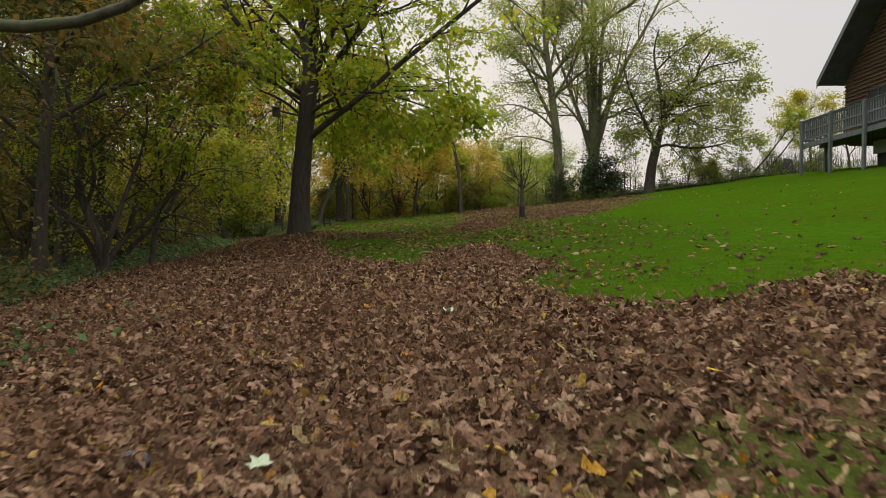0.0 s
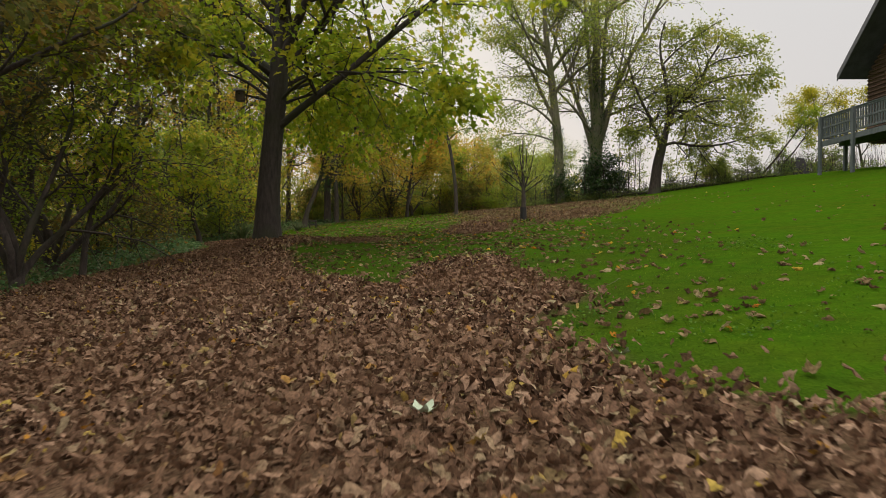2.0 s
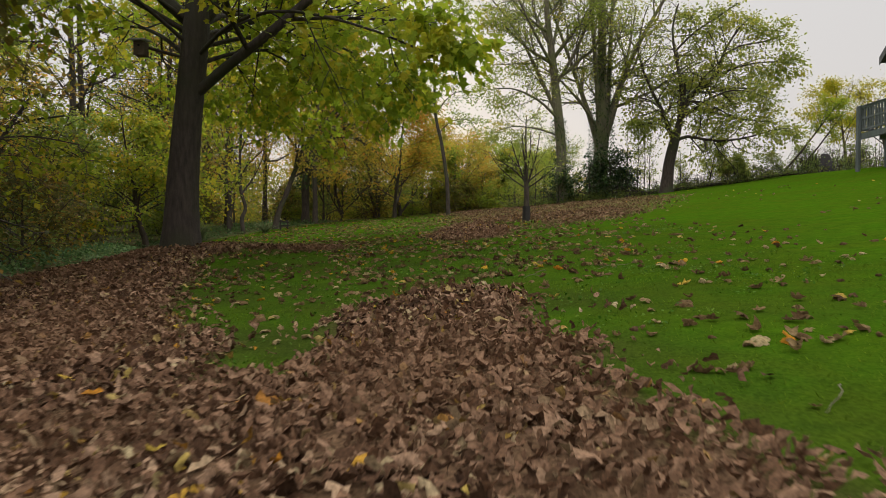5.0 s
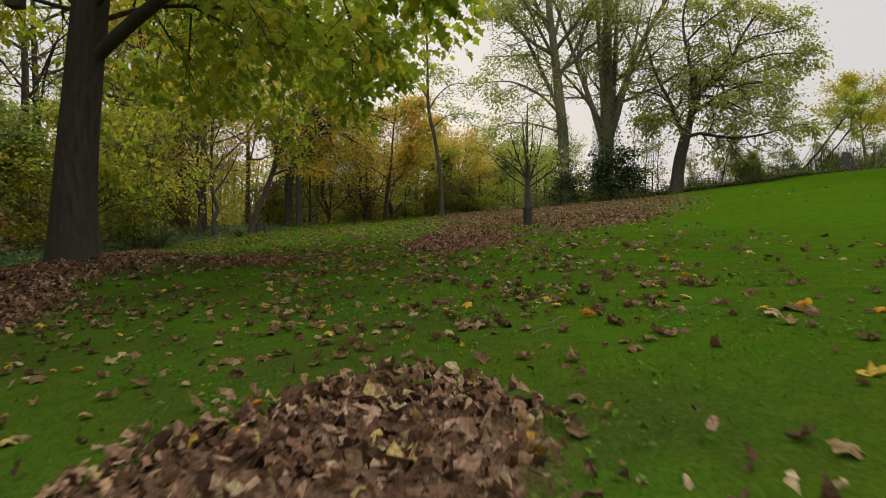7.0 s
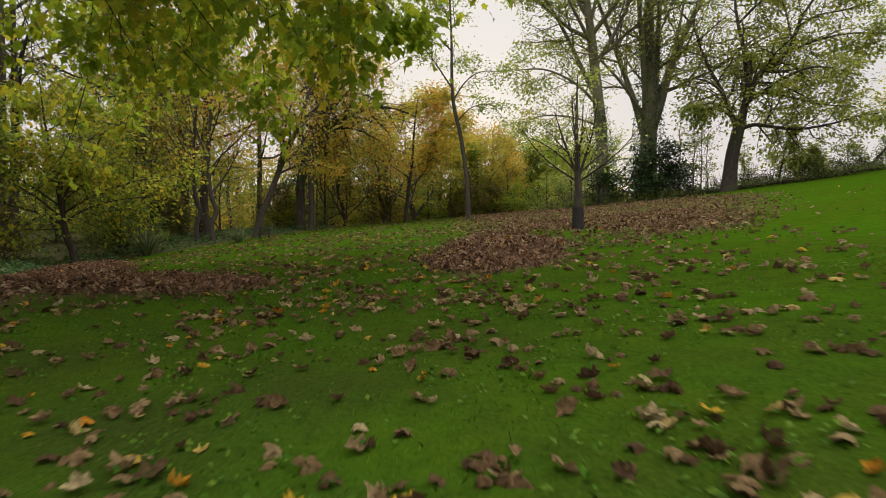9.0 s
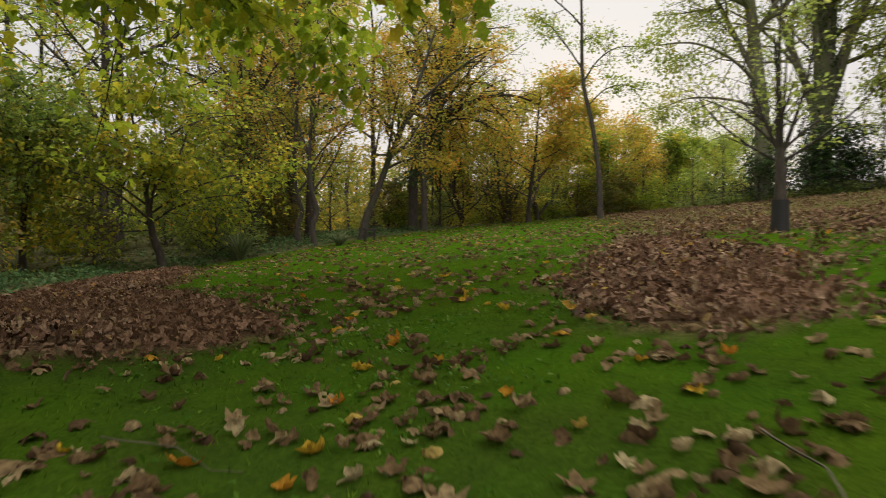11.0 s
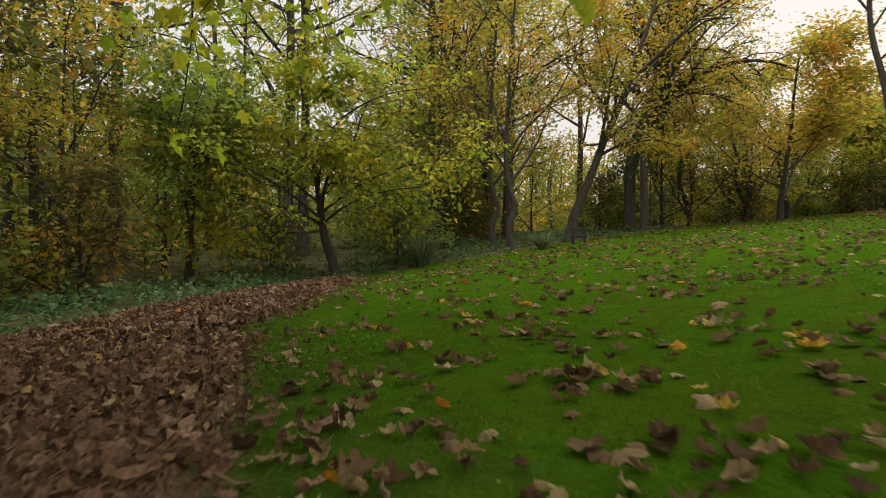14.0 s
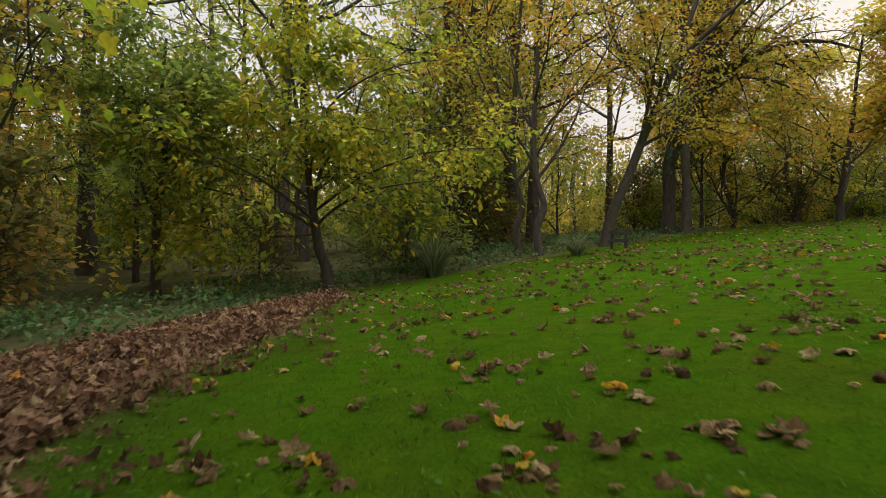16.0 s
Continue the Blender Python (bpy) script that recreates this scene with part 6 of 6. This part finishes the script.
def leaning_board():
    """A dark board propped on its edge under the hedge."""
    bm = bmesh.new()
    pts = [(-0.75, 0.0), (0.55, 0.0), (0.15, 1.25), (-0.30, 1.30)]
    ring = [[bm.verts.new((x, 0.04 * s + 0.25 * z, z)) for x, z in pts] for s in (0, 1)]
    bm.faces.new(ring[0])
    bm.faces.new(list(reversed(ring[1])))
    for k in range(4):
        bm.faces.new((ring[0][k], ring[1][k], ring[1][(k + 1) % 4], ring[0][(k + 1) % 4]))
    bmesh.ops.recalc_face_normals(bm, faces=bm.faces[:])
    ob = part("leaning_board", bm, GUARD, None, bevel=0.008)
    ob.location = (23.10, 44.60, ground_z(23.10, 44.60) - 0.03)
    tagged(ob, "dark grey sheet propped up under the hedge", "board")


leaning_board()


def dark_stone():
    rng = np.random.default_rng(131)
    bm = bmesh.new()
    bmesh.ops.create_icosphere(bm, subdivisions=3, radius=0.5)
    for v in bm.verts:
        k = 1 + 0.16 * noise.noise(v.co * 2.2) + 0.05 * noise.noise(v.co * 7)
        v.co = Vector((v.co.x * 0.13 * k, v.co.y * 0.09 * k, v.co.z * 0.075 * k))
    ob = part("stone", bm, SLATE, None)
    ob.location = (STONE_X, STONE_Y, ground_z(STONE_X, STONE_Y) + 0.03)
    tagged(ob, "small dark slate-coloured stone among the leaves", "stone")


dark_stone()

# ---- house with raised deck ----
LOG_WOOD = plain("brown_log_wall", (0.055, 0.032, 0.020), (0.150, 0.090, 0.055), 2.0, 0.75, stretch=(6, 0.6, 6))
DECK_WOOD = plain("weathered_grey_wood", (0.070, 0.084, 0.084), (0.145, 0.162, 0.160), 3.0, 0.85, stretch=(4, 4, 0.6))
DARK_WOOD = plain("dark_stained_board", (0.030, 0.027, 0.026), (0.065, 0.058, 0.055), 3.0, 0.8)
BARGE_WOOD = plain("grey_painted_board", (0.085, 0.085, 0.090), (0.140, 0.140, 0.148), 3.0, 0.7)
ROOF_TILE = plain("dark_grey_roof_tile", (0.040, 0.040, 0.044), (0.090, 0.090, 0.096), 4.0, 0.8)
RENDER_WALL = plain("pale_rendered_wall", (0.330, 0.330, 0.315), (0.470, 0.470, 0.450), 2.0, 0.85)
GLASS = plain("dark_window_glass", (0.030, 0.034, 0.036), (0.055, 0.062, 0.066), 0.6, 0.06, bump=0.0)

DECK_X, WALL_X, FLOOR_Z, EAVE_Z = 19.0, 20.3, 5.93, 8.92
SIDE_FAR, SIDE_NEAR, RIDGE_Y = 33.95, 21.95, 27.95
RISE = 0.904


def gable_top(y):
    return EAVE_Z + 0.1 + RISE * (6.0 - abs(y - RIDGE_Y))


def build_house():
    house = thing_at("house", WALL_X, RIDGE_Y, "brown timber log house with steep dark gabled roof", "house", z=0.0)
    house.location = (0, 0, 0)
    # gable wall: round-faced boards, one above another, with recessed joints
    z, h = FLOOR_Z - 0.25, 0.19
    while z < gable_top(RIDGE_Y) - 0.25:
        reach = min(SIDE_FAR - RIDGE_Y, 6.0 - max(0.0, z + h - EAVE_Z - 0.1) / RISE)
        if reach < 0.3:
            break
        bm = box(bmesh.new(), WALL_X, RIDGE_Y - reach, z + 0.008, WALL_X + 0.25, RIDGE_Y + reach, z + h - 0.008)
        front = [e for e in bm.edges if all(v.co.x < WALL_X + 0.01 for v in e.verts) and abs(e.verts[0].co.y - e.verts[1].co.y) > 0.1]
        bmesh.ops.bevel(bm, geom=front, offset=0.07, segments=3, affect="EDGES")
        part("log_board", bm, LOG_WOOD, house)
        z += h
    part("side_wall", box(bmesh.new(), WALL_X + 0.25, SIDE_FAR - 0.25, FLOOR_Z - 0.3, WALL_X + 11, SIDE_FAR, EAVE_Z + 0.1), LOG_WOOD, house)
    part("side_wall", box(bmesh.new(), WALL_X + 0.25, SIDE_NEAR, FLOOR_Z - 0.3, WALL_X + 11, SIDE_NEAR + 0.25, EAVE_Z + 0.1), LOG_WOOD, house)
    part("back_wall", box(bmesh.new(), WALL_X + 11, SIDE_NEAR, FLOOR_Z - 0.3, WALL_X + 11.25, SIDE_FAR, EAVE_Z + 0.1), LOG_WOOD, house)
    part("base_wall", box(bmesh.new(), WALL_X + 0.4, SIDE_NEAR, 5.0, WALL_X + 11, 32.2, FLOOR_Z - 0.32), RENDER_WALL, house, "pale rendered basement wall")
    part("plinth", box(bmesh.new(), WALL_X + 0.55, SIDE_NEAR, 2.6, WALL_X + 10.9, 32.1, 4.998), DARK_WOOD, house, "dark boarded plinth")
    part("base_wall", box(bmesh.new(), WALL_X + 2.6, 32.204, 3.0, WALL_X + 11, SIDE_FAR, FLOOR_Z - 0.32), DARK_WOOD, house)
    # roof: two slabs with barge boards and soffits
    for side in (1, -1):
        bm = bmesh.new()
        eave, over = 6.35, 1.15
        pts = []
        for x in (WALL_X - over, WALL_X + 11.6):
            for d, drop in ((0.0, 0.0), (eave, 0.0), (eave, -0.22), (0.0, -0.22)):
                pts.append(bm.verts.new((x, RIDGE_Y + side * d, gable_top(RIDGE_Y) + 0.3 - RISE * d + drop)))
        for f in ((0, 1, 2, 3), (7, 6, 5, 4), (0, 4, 5, 1), (1, 5, 6, 2), (2, 6, 7, 3), (3, 7, 4, 0)):
            bm.faces.new([pts[i] for i in f])
        bmesh.ops.recalc_face_normals(bm, faces=bm.faces[:])
        part("roof", bm, ROOF_TILE, house)
        bm = bmesh.new()
        pts = []
        for x in (WALL_X - over - 0.045, WALL_X - over - 0.004):
            for d, drop in ((0.0, 0.05), (eave + 0.03, 0.05), (eave + 0.03, -0.27), (0.0, -0.27)):
                pts.append(bm.verts.new((x, RIDGE_Y + side * d, gable_top(RIDGE_Y) + 0.3 - RISE * d + drop)))
        for f in ((0, 1, 2, 3), (7, 6, 5, 4), (0, 4, 5, 1), (1, 5, 6, 2), (2, 6, 7, 3), (3, 7, 4, 0)):
            bm.faces.new([pts[i] for i in f])
        bmesh.ops.recalc_face_normals(bm, faces=bm.faces[:])
        part("barge_board", bm, BARGE_WOOD, house, "dark grey barge board")
    # openings on the deck level and one in the gable
    for y0, y1, z0, z1 in ((30.3, 32.0, FLOOR_Z + 0.02, FLOOR_Z + 2.1), (26.9, 28.9, FLOOR_Z + 0.02, FLOOR_Z + 2.1), (27.1, 28.8, EAVE_Z + 1.6, EAVE_Z + 3.0)):
        bm = bmesh.new()
        for a in ((y0, z0, y0 + 0.08, z1), (y1 - 0.08, z0, y1, z1), (y0, z1 - 0.08, y1, z1), (y0, z0, y1, z0 + 0.08), ((y0 + y1) / 2 - 0.04, z0, (y0 + y1) / 2 + 0.04, z1)):
            box(bm, WALL_X - 0.06, a[0], a[1], WALL_X + 0.05, a[2], a[3])
        frame_part = part("window", bm, DARK_WOOD, house)
        part("pane", box(bmesh.new(), WALL_X - 0.02, y0 + 0.04, z0 + 0.04, WALL_X + 0.02, y1 - 0.04, z1 - 0.04), GLASS, frame_part)
    return house


def build_deck():
    deck = new("deck")
    tagged(deck, "raised weathered grey timber deck with balustrade on posts", "deck")
    far = 35.35
    y = 21.4
    while y < far:
        part("board", box(bmesh.new(), DECK_X - 0.03, y, FLOOR_Z - 0.03, WALL_X - 0.01, min(far, y + 0.14) - 0.008, FLOOR_Z), DECK_WOOD, deck)
        y += 0.14
    for x in (DECK_X, DECK_X + 0.85, WALL_X - 0.12):
        part("joist", box(bmesh.new(), x, 21.4, FLOOR_Z - 0.25, x + 0.06, far, FLOOR_Z - 0.033), DECK_WOOD, deck)
    part("fascia", box(bmesh.new(), DECK_X - 0.06, 21.4, FLOOR_Z - 0.24, DECK_X - 0.032, far + 0.03, FLOOR_Z + 0.01), DECK_WOOD, deck)
    for y in (35.27, 32.6, 29.95, 27.3, 24.65, 22.0):
        part("post", box(bmesh.new(), DECK_X - 0.19, y - 0.085, ground_z(DECK_X, y) - 0.2, DECK_X - 0.063, y + 0.085, FLOOR_Z + 1.22), DECK_WOOD, deck, bevel=0.008)
    part("post", box(bmesh.new(), WALL_X - 0.2, far - 0.1, ground_z(WALL_X, far) - 0.2, WALL_X - 0.05, far + 0.05, FLOOR_Z + 1.1), DECK_WOOD, deck, bevel=0.008)
    for z in (FLOOR_Z + 0.12, FLOOR_Z + 0.60, FLOOR_Z + 1.08):
        part("rail", box(bmesh.new(), DECK_X - 0.06, 21.4, z, DECK_X + 0.01, far, z + 0.09), DECK_WOOD, deck, bevel=0.008)
        part("rail", box(bmesh.new(), DECK_X + 0.01, far - 0.07, z, WALL_X - 0.05, far, z + 0.09), DECK_WOOD, deck, bevel=0.008)
    part("rail", box(bmesh.new(), DECK_X - 0.10, 21.4, FLOOR_Z + 1.174, DECK_X + 0.05, far + 0.03, FLOOR_Z + 1.21), DECK_WOOD, deck, bevel=0.006)
    shape = bpy.data.meshes.new("baluster")
    bm = box(bmesh.new(), -0.02, -0.045, 0, 0.02, 0.045, 0.9)
    bm.to_mesh(shape)
    bm.free()
    shape.materials.append(DECK_WOOD)
    y = 21.5
    while y < far - 0.1:
        ob = child("baluster", shape, deck)
        ob.location = (DECK_X - 0.025, y, FLOOR_Z + 0.195)
        y += 0.185
    x = DECK_X + 0.15
    while x < WALL_X - 0.25:
        ob = child("baluster", shape, deck)
        ob.matrix_local = pose(x, far - 0.035, FLOOR_Z + 0.195, 0, 0, 90)
        x += 0.185
    return deck


build_house()
build_deck()
